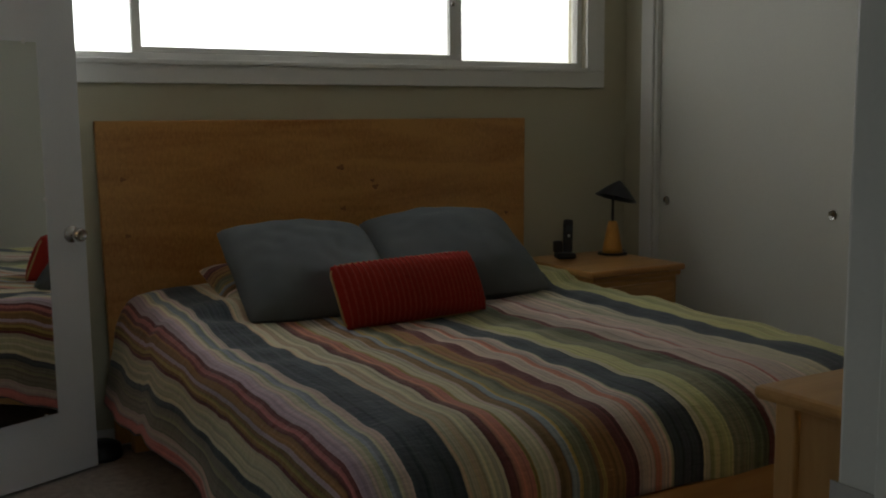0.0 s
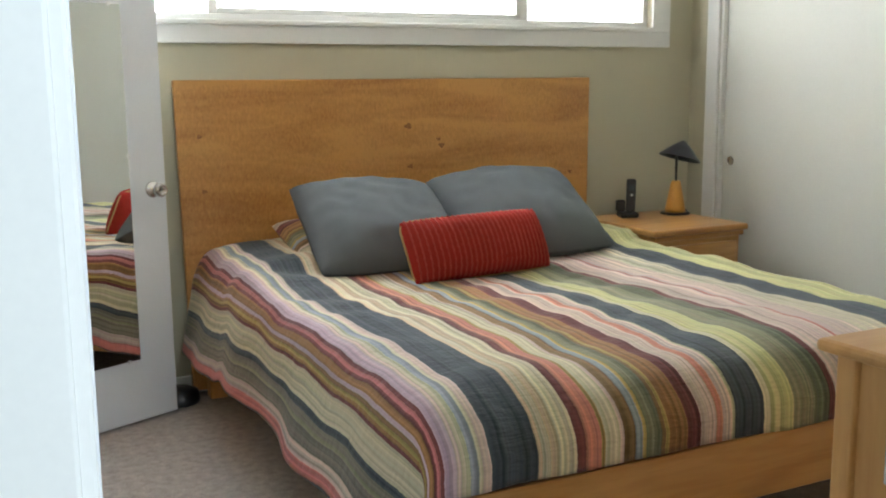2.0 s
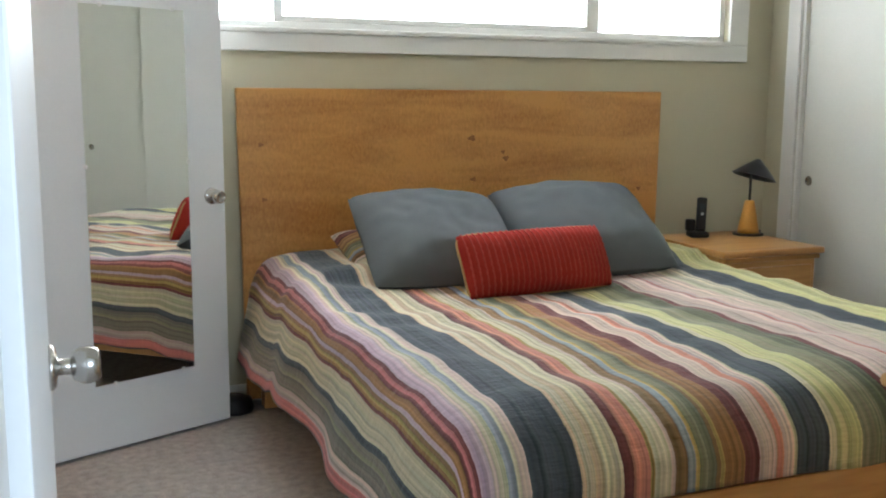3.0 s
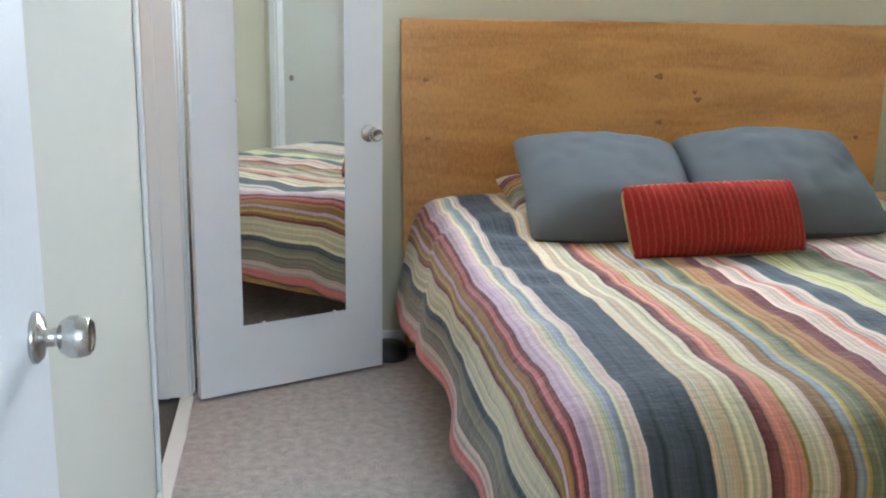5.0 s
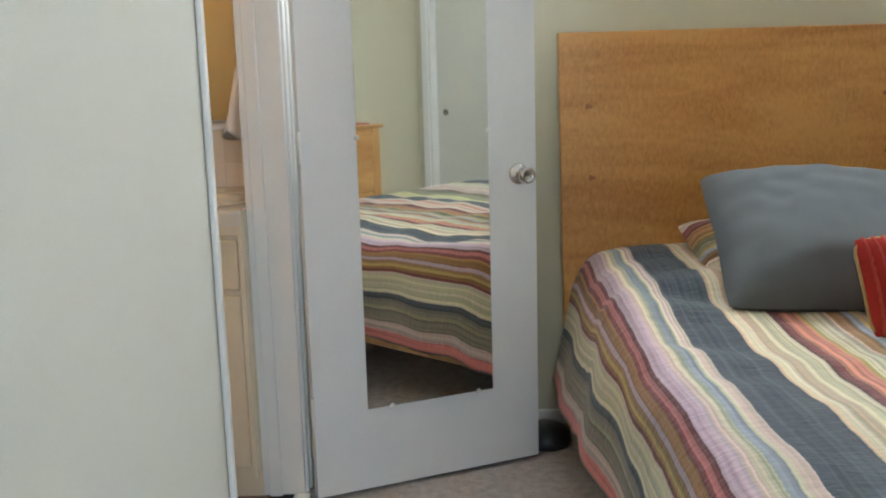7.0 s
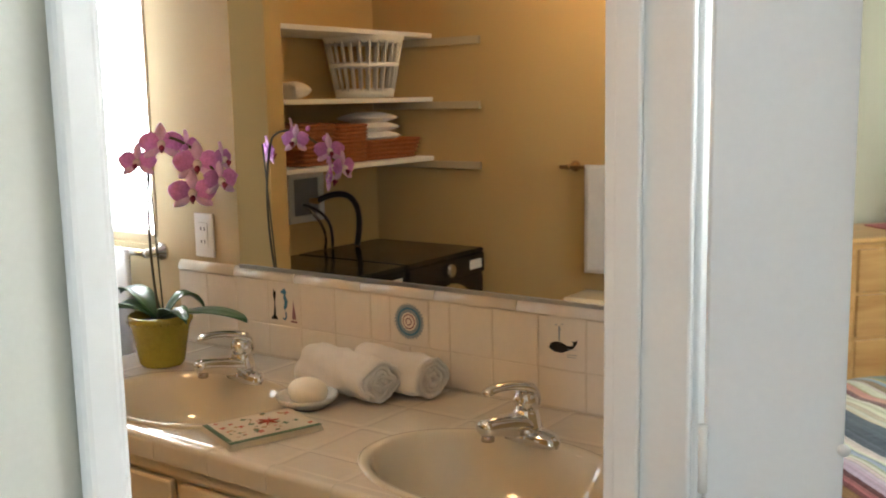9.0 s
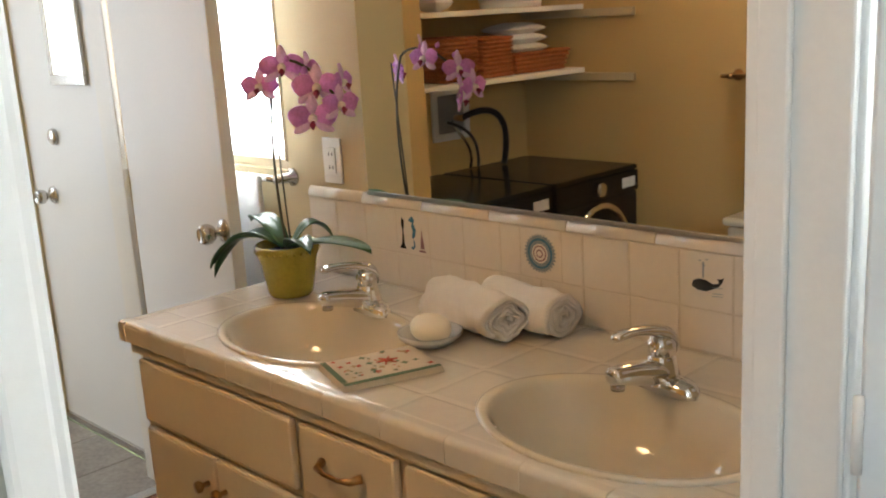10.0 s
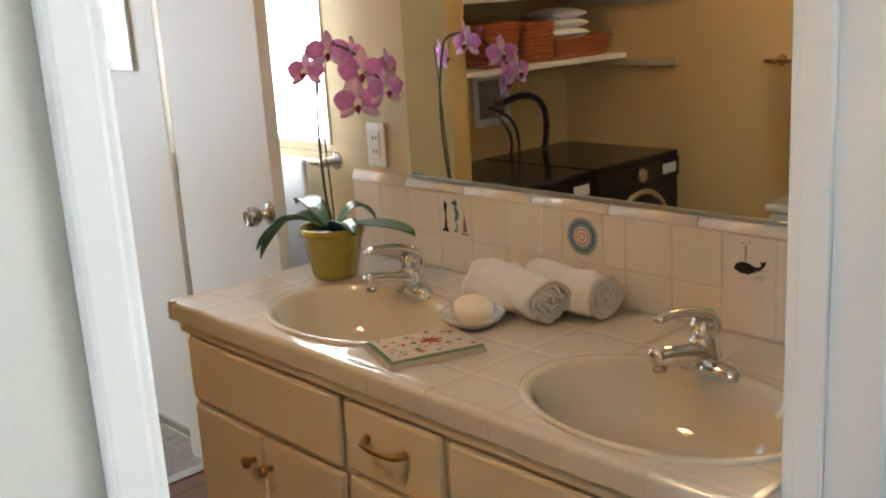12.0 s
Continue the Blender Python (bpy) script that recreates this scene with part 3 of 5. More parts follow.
boxes("light_frame", [(0.31, 0.58, -0.015, 0.0, 1.36, 1.395), (0.31, 0.345, -0.015, 0.0, 1.395, 2.0), (0.545, 0.58, -0.015, 0.0, 1.395, 2.0)], M_STEEL, xd, 0.003)
g = box("pane", 0.33, 0.56, 0.02, 0.024, 1.375, 2.0, M_GLASS, xd)
g.visible_shadow = False
knob(xd, (0.17, 0, 0.945), (0, -1, 0))
lathe("deadbolt", [(0, 0), (0.03, 0), (0.03, 0.012), (0.022, 0.018), (0, 0.018)], M_STEEL, xd, (0.25, 0, 1.17), (0, -1, 0))
boxes("sweep", [(0.0, 0.80, -0.012, -0.001, 0.002, 0.03)], M_STEEL, xd)
casing("door_frame_porch", [(-4.20, -4.145, YN - 0.03, YN + 0.05, 0, 2.12), (-4.36, -4.20, YN - 0.02, YN - 0.001, 0, 2.12), (XW - 0.11, XW + 0.005, 3.38, 3.40, 0, 2.06), (XW - 0.11, XW + 0.005, 3.98, 4.0, 0, 2.06)], "white and grey painted porch door frames")
structure(boxes("threshold_porch", [(XW - 0.01, XW + 0.04, 3.40, 3.98, -0.011, 0.008)], M_STEEL, bevel=0.003), "metal threshold strip between wood and tile floors")


# closets
def closet(name, y0, y1, pulls, label, single=False):
    c = structure(new(name), label)
    ym = (y0 + y1) / 2
    boxes("casing", [(XR - 0.018, XR - 0.001, y1, y1 + 0.09, 0, 2.14), (XR - 0.018, XR - 0.001, y0 - 0.06, y0, 0, 2.14), (XR - 0.018, XR - 0.001, y0, y1, 2.06, 2.14)], M_TRIM, c, 0.004)
    boxes("jamb", [(XR - 0.001, XR + 0.1, y1 - 0.018, y1 - 0.001, 0, 2.059), (XR - 0.001, XR + 0.1, y0 + 0.001, y0 + 0.018, 0, 2.059)], M_TRIM, c)
    if single:
        box("sliding_door", XR + 0.025, XR + 0.05, y0 + 0.019, y1 - 0.019, 0.012, 2.05, M_CLOSET, c, 0.003)
    else:
        box("sliding_door", XR + 0.025, XR + 0.05, ym - 0.02, y1 - 0.019, 0.012, 2.05, M_CLOSET, c, 0.003)
        box("sliding_door", XR + 0.058, XR + 0.083, y0 + 0.019, ym + 0.03, 0.012, 2.05, M_CLOSET, c, 0.003)
    for yy in pulls:
        xx = XR + (0.025 if single or yy > ym else 0.058)
        lathe("finger_pull", [(0, -0.001), (0.024, 0.0), (0.024, -0.003), (0.020, -0.004), (0.018, 0.006), (0, 0.008)], M_STEEL, c, (xx - 0.001, yy, 0.935), (1, 0, 0), 20)
    return c


closet("closet_1", 2.56, 3.82, (3.74, 2.69), "cream sliding closet door with round finger pulls", True)
closet("closet_2", 0.62, 1.90, (0.72, 1.78), "cream sliding closet doors beside the dresser")


# ---- bed ----
BX0, BX1, BYF = 0.09, 2.20, 1.68
bed = thing("bed", (0, 0, 0), "king bed with a figured maple headboard and low rail", "bed")
hbv = [(BX0 + 0.02, 3.99, 0.02), (BX1 - 0.02, 3.99, 0.02), (BX1, 4.000, 1.375), (BX0, 4.000, 1.375), (BX0 + 0.02, 4.02, 0.02), (BX1 - 0.02, 4.02, 0.02), (BX1, 4.03, 1.375), (BX0, 4.03, 1.375)]
mesh_ob("headboard", hbv, [(0, 1, 2, 3), (5, 4, 7, 6), (3, 2, 6, 7), (1, 0, 4, 5), (0, 3, 7, 4), (2, 1, 5, 6)], M_HEAD, bed, bevel=0.006)
for kx, kz, kr in ((1.17, 1.155, 0.018), (1.345, 1.06, 0.016), (1.18, 0.965, 0.014), (0.19, 1.135, 0.012), (1.33, 1.09, 0.011), (0.20, 0.90, 0.012), (2.08, 0.9, 0.012)):
    y = 3.99 + 0.01 * (kz - 0.02) / 1.355
    V = [(kx, y - 0.0016, kz)]
    for i in range(14):
        a = 2 * math.pi * i / 14
        r = kr * (1 + 0.25 * math.sin(3 * a + kx * 9))
        V.append((kx + r * math.cos(a), y - 0.0014, kz + 0.7 * r * math.sin(a)))
    mesh_ob("knot", V, [(0, 1 + (i + 1) % 14, 1 + i) for i in range(14)], M_KNOT, bed)
box("foot_rail", 0.13, 2.16, BYF, BYF + 0.03, 0.20, 0.385, M_MAPLE, bed, 0.005)
box("side_rail", 0.13, 0.16, BYF + 0.03, 3.985, 0.20, 0.385, M_MAPLE, bed, 0.004)
box("side_rail", 2.13, 2.16, BYF + 0.03, 3.985, 0.20, 0.385, M_MAPLE, bed, 0.004)
for lx, ly in ((0.165, BYF + 0.06), (2.05, BYF + 0.06), (0.165, 3.90), (2.05, 3.90)):
    box("leg", lx, lx + 0.075, ly, ly + 0.075, 0, 0.36, M_MAPLEZ, bed, 0.006)
box("slat_base", 0.16, 2.13, BYF + 0.03, 3.985, 0.30, 0.335, M_MAPLE, bed)
box("mattress", 0.19, 2.10, BYF + 0.16, 3.97, 0.336, 0.555, M_TOWEL, bed, 0.06)


def quilt():
    """A cloth laid over the mattress: u runs across it, v from head to foot, both in metres of cloth."""
    nu, nv = 150, 110
    xl, xr, yf, yh, top, r = 0.125, 2.165, BYF - 0.012, 3.975, 0.600, 0.11
    FOOT = 0.24
    V, UV, F = [], [], []

    def fold(s, edge, way, flare):
        """Distance s past the edge of the top, rounded down: offset outwards and drop."""
        if s <= 0:
            return s, 0.0
        arc = r * math.pi / 2
        if s < arc:
            a = s / r
            return r * math.sin(a), r * (1 - math.cos(a))
        return r + flare * (s - arc), r + (s - arc)

    def foot_fold(s):
        """The foot end: a long soft shoulder, then a short drop."""
        if s <= 0:
            return s, 0.0
        k, deep = FOOT * 1.25, 0.16
        if s < k:
            a = s / k * math.pi / 2
            return FOOT * math.sin(a), deep * (1 - math.cos(a))
        return FOOT, deep + (s - k)

    for j in range(nv + 1):
        v = -0.02 + (yh - yf + 0.135) * j / nv
        for i in range(nu + 1):
            u = -0.20 + 2.68 * i / nu
            foot = (v - (yh - yf - FOOT))
            sl, sr = (xl + r) - u, u - (xr - r)
            ox, dz = 0.0, 0.0
            x = u
            fl = 0.20 + 0.06 * math.sin(v * 4.1 + 0.5) + 0.03 * math.sin(v * 9.7)
            if sl > 0:
                o, dz = fold(sl, xl, -1, fl)
                x = xl + r - o
            elif sr > 0:
                o, dz = fold(sr, xr, 1, fl)
                x = xr - r + o
            y = yh - v
            df = 0.0
            if foot > 0:
                o, df = foot_fold(foot)
                y = yf + FOOT - o
            drop = max(dz, df) + 0.25 * min(dz, df)
            puff = 0.025 * noise.noise(Vector((u * 2.1, v * 1.9, 0.3))) + 0.014 * noise.noise(Vector((u * 5.0, v * 7.5, 2.0)))
            puff += 0.006 * math.sin(v * 14 + 2 * noise.noise(Vector((u * 3, v * 2, 5.0)))) * max(0, 1 - abs(dz - 0.18) / 0.22)
            head = min(1.0, max(0.0, (0.60 + 0.05 * noise.noise(Vector((u * 3.0, 0.0, 9.0))) - v) / 0.10))
            swell = 0.030 * max(0.0, 1 - v / 0.95) ** 0.7 * max(0.0, 1 - dz / 0.06) + 0.050 * head * head * (3 - 2 * head) * min(1.0, max(0.0, (u - 0.12) / 0.40)) - 0.030 * head * max(0.0, 1 - max(0.0, u) / 0.30)
            z = top + 0.012 + puff * (1 if drop < 0.05 else 0.6) + swell - drop
            side = noise.noise(Vector((v * 3.2, u * 1.5, 7.0))) * 0.03 * min(1, dz / 0.15)
            x += -side if sl > 0 else side
            y += 0.012 * noise.noise(Vector((u * 4.0, 1.0, 3.0))) * min(1, df / 0.1)
            z = max(z, 0.012)
            V.append((x, y, z))
            UV.append((u, v))
    for j in range(nv):
        for i in range(nu):
            a = j * (nu + 1) + i
            F.append((a, a + nu + 1, a + nu + 2, a + 1))
    ob = mesh_ob("quilt", V, F, M_QUILT, None, True, uv=UV)
    s = ob.modifiers.new("thickness", 'SOLIDIFY')
    s.thickness, s.offset = 0.010, -1
    return tagged(ob, "multicoloured striped woven quilt draped over the bed", "quilt")


quilt()


def cushion_mesh(w, h, t, n=34, dent=0.06, seed=1.0, crease=0.020):
    """A stuffed square with pinched corners, flat in xy with its middle at the origin."""
    V, F, UV = [], [], []
    for s in (1, -1):
        base = len(V)
        for j in range(n + 1):
            for i in range(n + 1):
                a, b = 2 * i / n - 1, 2 * j / n - 1
                x = a * w / 2 * (1 - dent * (1 - b * b) * abs(a) ** 3) * (1 - 0.05 * abs(a * b) ** 4)
                y = b * h / 2 * (1 - dent * (1 - a * a) * abs(b) ** 3) * (1 - 0.05 * abs(a * b) ** 4)
                prof = max(0.0, (1 - abs(a) ** 2.4) * (1 - abs(b) ** 2.4)) ** 0.5
                z = s * t / 2 * prof
                z += s * crease * prof * (noise.noise(Vector((a * 2.2 + seed, b * 2.2, seed))) + 0.5 * noise.noise(Vector((a * 5 + seed, b * 5, s))))
                V.append((x, y, z))
                UV.append((y * 0.9 + 0.80, x))
        for j in range(n):
            for i in range(n):
                q = base + j * (n + 1) + i
                f = (q, q + 1, q + n + 2, q + n + 1)
                F.append(f if s > 0 else f[::-1])
    return V, F, UV


def cushion(name, m, w, h, t, material, label, seed):
    V, F, UV = cushion_mesh(w, h, t, seed=seed)
    ob = mesh_ob(name, V, F, material, None, True, uv=UV)
    ob.matrix_basis = m
    return tagged(ob, label, "pillow")


sham = "striped pillow sham lying under the grey pillows"
cushion("pillow_sham", pose(0.86, 3.74, 0.685, 14, 0, 0), 0.80, 0.46, 0.18, M_QUILT, sham, 4.0)
cushion("pillow_sham", pose(1.62, 3.74, 0.685, 14, 0, 0), 0.80, 0.46, 0.18, M_QUILT, sham, 5.0)
grey = "slate grey cotton pillow leaning against the headboard"
tagged(cushion("grey_pillow", pose(0.79, 3.47, 0.768, 28, 2, -4), 0.66, 0.62, 0.28, M_GREYPIL, grey, 1.3), group="grey pillows")
tagged(cushion("grey_pillow", pose(1.47, 3.50, 0.780, 29, -2, -5), 0.70, 0.62, 0.28, M_GREYPIL, grey, 2.6), group="grey pillows")


def bolster():
    e = thing("red_cushion", pose(1.052, 3.10, 0.725, 62, 0, 8), "brick red ribbed lumbar cushion with straw piping", "cushion")
    w, h, t = 0.68, 0.26, 0.16
    V, F, UV = cushion_mesh(w, h, t, seed=3.3, dent=0.03, crease=0.006)
    mesh_ob("cover", V, F, M_RED, e, True)
    for k in range(27):
        x = -w / 2 + 0.03 + k * (w - 0.06) / 26
        a = 2 * x / w
        pts = []
        for j in range(21):
            b = -0.96 + 1.92 * j / 20
            z = t / 2 * max(0.0, (1 - abs(a) ** 2.6) * (1 - abs(b) ** 2.6)) ** 0.55
            pts.append((x + 0.0015 * math.sin(j * 2.6), b * h / 2, z - 0.0015))
        tube("rib", pts, [0.0048 if j % 2 else 0.0036 for j in range(21)], M_REDLINE, e, 6)
    pts = []
    for k in range(64):
        c, d = math.cos(2 * math.pi * k / 64), math.sin(2 * math.pi * k / 64)
        a, b = math.copysign(abs(c) ** 0.2, c), math.copysign(abs(d) ** 0.2, d)
        pinch = 1 - 0.05 * abs(a * b) ** 4
        pts.append((a * w / 2 * (1 - 0.03 * (1 - b * b) * abs(a) ** 3) * pinch, b * h / 2 * (1 - 0.03 * (1 - a * a) * abs(b) ** 3) * pinch, 0))
    tube("piping", pts + [pts[0]], 0.0045, M_PIPING, e, 8)


bolster()


# ---- bedroom furniture ----
def nightstand():
    n = thing("nightstand", (2.06, 3.27, 0), "amber pine nightstand with drawers beside the bed", "nightstand")
    w, d, h = 0.56, 0.60, 0.68
    box("body", 0.03, w - 0.03, 0.03, d, 0.06, h - 0.03, M_NIGHT, n, 0.004)
    box("top", 0, w, 0, d, h - 0.03, h, M_NIGHT, n, 0.008)
    box("moulding", 0.015, w - 0.015, 0.014, d, h - 0.055, h - 0.031, M_NIGHT, n, 0.006)
    for z0, z1 in ((0.37, 0.60), (0.12, 0.35)):
        box("drawer", 0.055, w - 0.055, 0.015, 0.04, z0, z1, M_NIGHT, n, 0.008)
        lathe("pull", [(0, 0), (0.008, 0), (0.008, 0.012), (0.016, 0.018), (0.014, 0.026), (0, 0.028)], M_BRASS, n, (w / 2, 0.014, (z0 + z1) / 2), (0, -1, 0), 16)
    box("plinth", 0.04, w - 0.04, 0.05, d - 0.01, 0, 0.06, M_NIGHT, n)


nightstand()


def table_lamp():
    t = thing("table_lamp", (2.545, 3.72, 0.68), "small lamp with wooden cone base and black shade", "lamp")
    lathe("foot", [(0, 0), (0.075, 0), (0.075, 0.008), (0.07, 0.010), (0, 0.010)], M_BLACK, t)
    lathe("base", [(0, 0.010), (0.053, 0.010), (0.049, 0.035), (0.026, 0.155), (0.021, 0.170), (0, 0.171)], mat("yellow_turned_wood", (0.60, 0.29, 0.045), 0.4, 0.12, 20), t)
    tube("stem", [(0, 0, 0.165), (0, 0, 0.33)], 0.007, M_BLACK, t)
    ax = (0.28, 0.0, 0.96)
    lathe("shade", [(0.108, 0.0), (0.055, 0.052), (0.012, 0.088), (0, 0.092), (0.0, 0.087), (0.010, 0.083), (0.052, 0.048), (0.104, -0.001), (0.108, 0.0)], M_SHADE, t, (0.018, 0, 0.285), ax)
    tube("cord", [(0.06, 0.02, 0.006), (0.12, 0.05, 0.006), (0.15, 0.10, 0.005), (0.05, 0.14, 0.005)], 0.003, M_BLACK, t, 6)


table_lamp()


def phone():
    t = thing("cordless_phone", pose(2.25, 3.73, 0.68, 0, 0, -20), "black cordless phone standing in its charging cradle", "phone")
    box("cradle", -0.045, 0.05, -0.045, 0.045, 0, 0.03, M_BLACK, t, 0.012)
    box("cradle_back", -0.05, -0.005, 0.01, 0.045, 0.028, 0.085, M_BLACK, t, 0.008)
    h = box("handset", -0.024, 0.024, -0.014, 0.014, 0, 0.165, M_BLACK, t, 0.010)
    h.matrix_basis = pose(0.015, 0, 0.028, -6, 3, 0)
    s = box("display", -0.015, 0.015, -0.0155, -0.0142, 0.105, 0.135, mat("dim_screen", (0.06, 0.07, 0.08), 0.2), t)
    s.matrix_basis = pose(0.015, 0, 0.028, -6, 3, 0)
    k = box("button", -0.006, 0.006, -0.016, -0.0142, 0.078, 0.090, M_SCREEN, t, 0.001)
    k.matrix_basis = pose(0.015, 0, 0.028, -6, 3, 0)


phone()


def dresser():
    d = thing("dresser", (0.555, 0.505, 0), "honey maple dresser against the wall by the entry", "dresser")
    w, dp, h = 1.55, 0.44, 0.91
    box("body", 0.05, w - 0.03, 0.01, dp - 0.03, 0.05, h - 0.025, M_MAPLEZ, d, 0.004)
    box("top", 0, w, 0.0, dp, h - 0.025, h, M_MAPLE, d, 0.010)
    box("corner_post", 0.035, 0.10, dp - 0.06, dp - 0.018, 0, h - 0.026, M_MAPLEZ, d, 0.006)
    box("corner_post", w - 0.09, w - 0.025, dp - 0.06, dp - 0.018, 0, h - 0.026, M_MAPLEZ, d, 0.006)
    for i in range(2):
        for j in range(4):
            x0, z0 = 0.115 + i * 0.68, 0.08 + j * 0.198
            box("drawer", x0, x0 + 0.66, dp - 0.045, dp - 0.012, z0, z0 + 0.185, M_MAPLE, d, 0.006)
            lathe("pull", [(0, 0), (0.008, 0), (0.008, 0.012), (0.016, 0.018), (0.014, 0.026), (0, 0.028)], M_MAPLE, d, (x0 + 0.33, dp - 0.012, z0 + 0.09), (0, 1, 0), 14)
    box("plinth", 0.08, w - 0.06, 0.02, dp - 0.06, 0, 0.05, M_MAPLE, d)


dresser()
tagged(lathe("dark_cone", [(0, 0), (0.055, 0), (0.05, 0.02), (0.02, 0.28), (0.004, 0.42), (0, 0.42)], mat("dark_green_glaze", (0.03, 0.045, 0.03), 0.4, 0.2, 20), None, (1.72, 0.70, 0.911)), "dark slender cone ornament standing on the dresser", "ornament")
tagged(box("runner", 1.60, 2.02, 0.60, 0.90, 0.9105, 0.918, mat("red_white_cloth", (0.50, 0.16, 0.15), 0.9, 0.5, 30, 200, 0.3), None, 0.003), "folded red and white patterned cloth on the dresser", "cloth")
tagged(lathe("lamp_base", [(0, 0), (0.085, 0), (0.088, 0.015), (0.08, 0.05), (0.05, 0.065), (0, 0.068)], M_BLACK, None, (0.035, 3.935, 0.0)), "black round floor lamp base by the headboard", "lamp base")
tagged(tube("power_cord", [(0.08, 3.98, 0.006), (0.02, 4.0, 0.006), (-0.05, 4.02, 0.05), (-0.05, 4.03, 0.12)], 0.004, M_BLACK), "black power cord along the wall", "cord")

# ---- vanity ----
VX0, VX1, VF, VB = -2.36, XLB - 0.002, 3.47, YN - 0.001
SINKS = ((-1.905, 3.685), (-1.135, 3.675))
van = thing("vanity", (0, 0, 0), "cream painted double vanity cabinet with a tiled top", "vanity")
box("carcass", VX0 + 0.03, VX1, VF + 0.03, VB, 0.09, ZC - 0.175, M_CAB, van)
boxes("carcass_rim", [(VX0 + 0.03, VX1, VF + 0.03, VF + 0.05, ZC - 0.175, ZC - 0.045), (VX0 + 0.03, VX0 + 0.05, VF + 0.05, VB, ZC - 0.175, ZC - 0.045), (VX1 - 0.02, VX1, VF + 0.05, VB, ZC - 0.175, ZC - 0.045)], M_CAB, van)
box("end_panel", VX1 - 0.014, VX1 - 0.001, VF + 0.004, VB - 0.01, 0.09, ZC - 0.006, M_CAB, van)
box("toe_kick", VX0 + 0.05, VX1, VF + 0.085, VB, 0, 0.09, M_CAB, van)
box("front_trim", VX0 + 0.02, VX1, VF + 0.012, VF + 0.031, ZC - 0.075, ZC - 0.045, M_CAB, van, 0.004)


def panel(x0, x1, z0, z1):
    return box("panel", x0, x1, VF + 0.012, VF + 0.030, z0, z1, M_CAB, van, 0.007)


panel(-2.315, -1.745, 0.660, 0.810)
for x0, x1 in ((-2.315, -2.035), (-2.028, -1.745)):
    panel(x0, x1, 0.120, 0.645)
for z0, z1 in ((0.667, 0.810), (0.510, 0.655), (0.355, 0.498), (0.120, 0.343)):
    panel(-1.722, -1.455, z0, z1)
    hx, hz = -1.595, (z0 + z1) / 2 + 0.01
    tube("handle", [(hx - 0.055, VF + 0.010, hz + 0.004), (hx - 0.045, VF - 0.010, hz + 0.002), (hx - 0.02, VF - 0.016, hz), (hx + 0.02, VF - 0.016, hz), (hx + 0.045, VF - 0.010, hz + 0.002), (hx + 0.055, VF + 0.010, hz + 0.004)],
         [0.009, 0.007, 0.0045, 0.0045, 0.007, 0.009], M_BRASS, van, 10)
panel(-1.430, -0.880, 0.660, 0.810)
for x0, x1 in ((-1.430, -1.160), (-1.153, -0.880)):
    panel(x0, x1, 0.120, 0.645)
for px, pz in ((-2.065, 0.580), (-1.998, 0.580), (-1.19, 0.580), (-1.123, 0.580)):
    lathe("pull", [(0, 0), (0.006, 0), (0.006, 0.014), (0.014, 0.022), (0.013, 0.030), (0, 0.032)], M_BRASS, van, (px, VF + 0.012, pz), (0, -1, 0), 14)


# counter slab with two oval openings, its tiles and bull-nosed edge
def counter():
    nx, ny = 120, 46
    x0, x1, y0, y1 = VX0 + 0.01, VX1, VF + 0.014, VB - 0.012
    rx, ry = 0.235, 0.165
    bm = bmesh.new()

    def inside(x, y):
        return any(((x - cx) / rx) ** 2 + ((y - cy) / ry) ** 2 < 1 for cx, cy in SINKS)

    verts = [[bm.verts.new((x0 + (x1 - x0) * i / nx, y0 + (y1 - y0) * j / ny, ZC - 0.0022)) for i in range(nx + 1)] for j in range(ny + 1)]
    for j in range(ny):
        for i in range(nx):
            c = (verts[j][i].co + verts[j + 1][i + 1].co) / 2
            if not inside(c.x, c.y):
                bm.faces.new((verts[j][i], verts[j][i + 1], verts[j + 1][i + 1], verts[j + 1][i]))
    bmesh.ops.delete(bm, geom=[v for v in bm.verts if not v.link_faces], context='VERTS')
    bm_ob("counter_bed", bm, M_GROUT, van, False)


counter()


def basin(cx, cy):
    prof = [(1.05, -0.002), (1.065, 0.004), (1.04, 0.007), (1.0, 0.007), (0.965, 0.002), (0.945, -0.008), (0.88, -0.035), (0.78, -0.085), (0.55, -0.125), (0.2, -0.14), (0.02, -0.143)]
    V, F, seg = [], [], 56
    for s, z in prof:
        for i in range(seg):
            a = 2 * math.pi * i / seg
            V.append((cx + 0.240 * s * math.cos(a), cy + 0.170 * s * math.sin(a), ZC + z))
    for k in range(len(prof) - 1):
        for i in range(seg):
            j = (i + 1) % seg
            F.append((k * seg + i, (k + 1) * seg + i, (k + 1) * seg + j, k * seg + j))
    mesh_ob("basin", V, F, M_SINK, van, True)
    lathe("drain", [(0, 0), (0.022, 0), (0.022, 0.003), (0.016, 0.004), (0, 0.002)], M_CHROME, van, (cx, cy + 0.02, ZC - 0.141), (0, 0, 1), 20)
    lathe("overflow", [(0, 0), (0.009, 0), (0.009, 0.002), (0, 0.002)], M_CHROME, van, (cx + 0.155, cy - 0.055, ZC - 0.078), (-0.8, 0.3, 0.5), 12)


for c in SINKS:
    basin(*c)


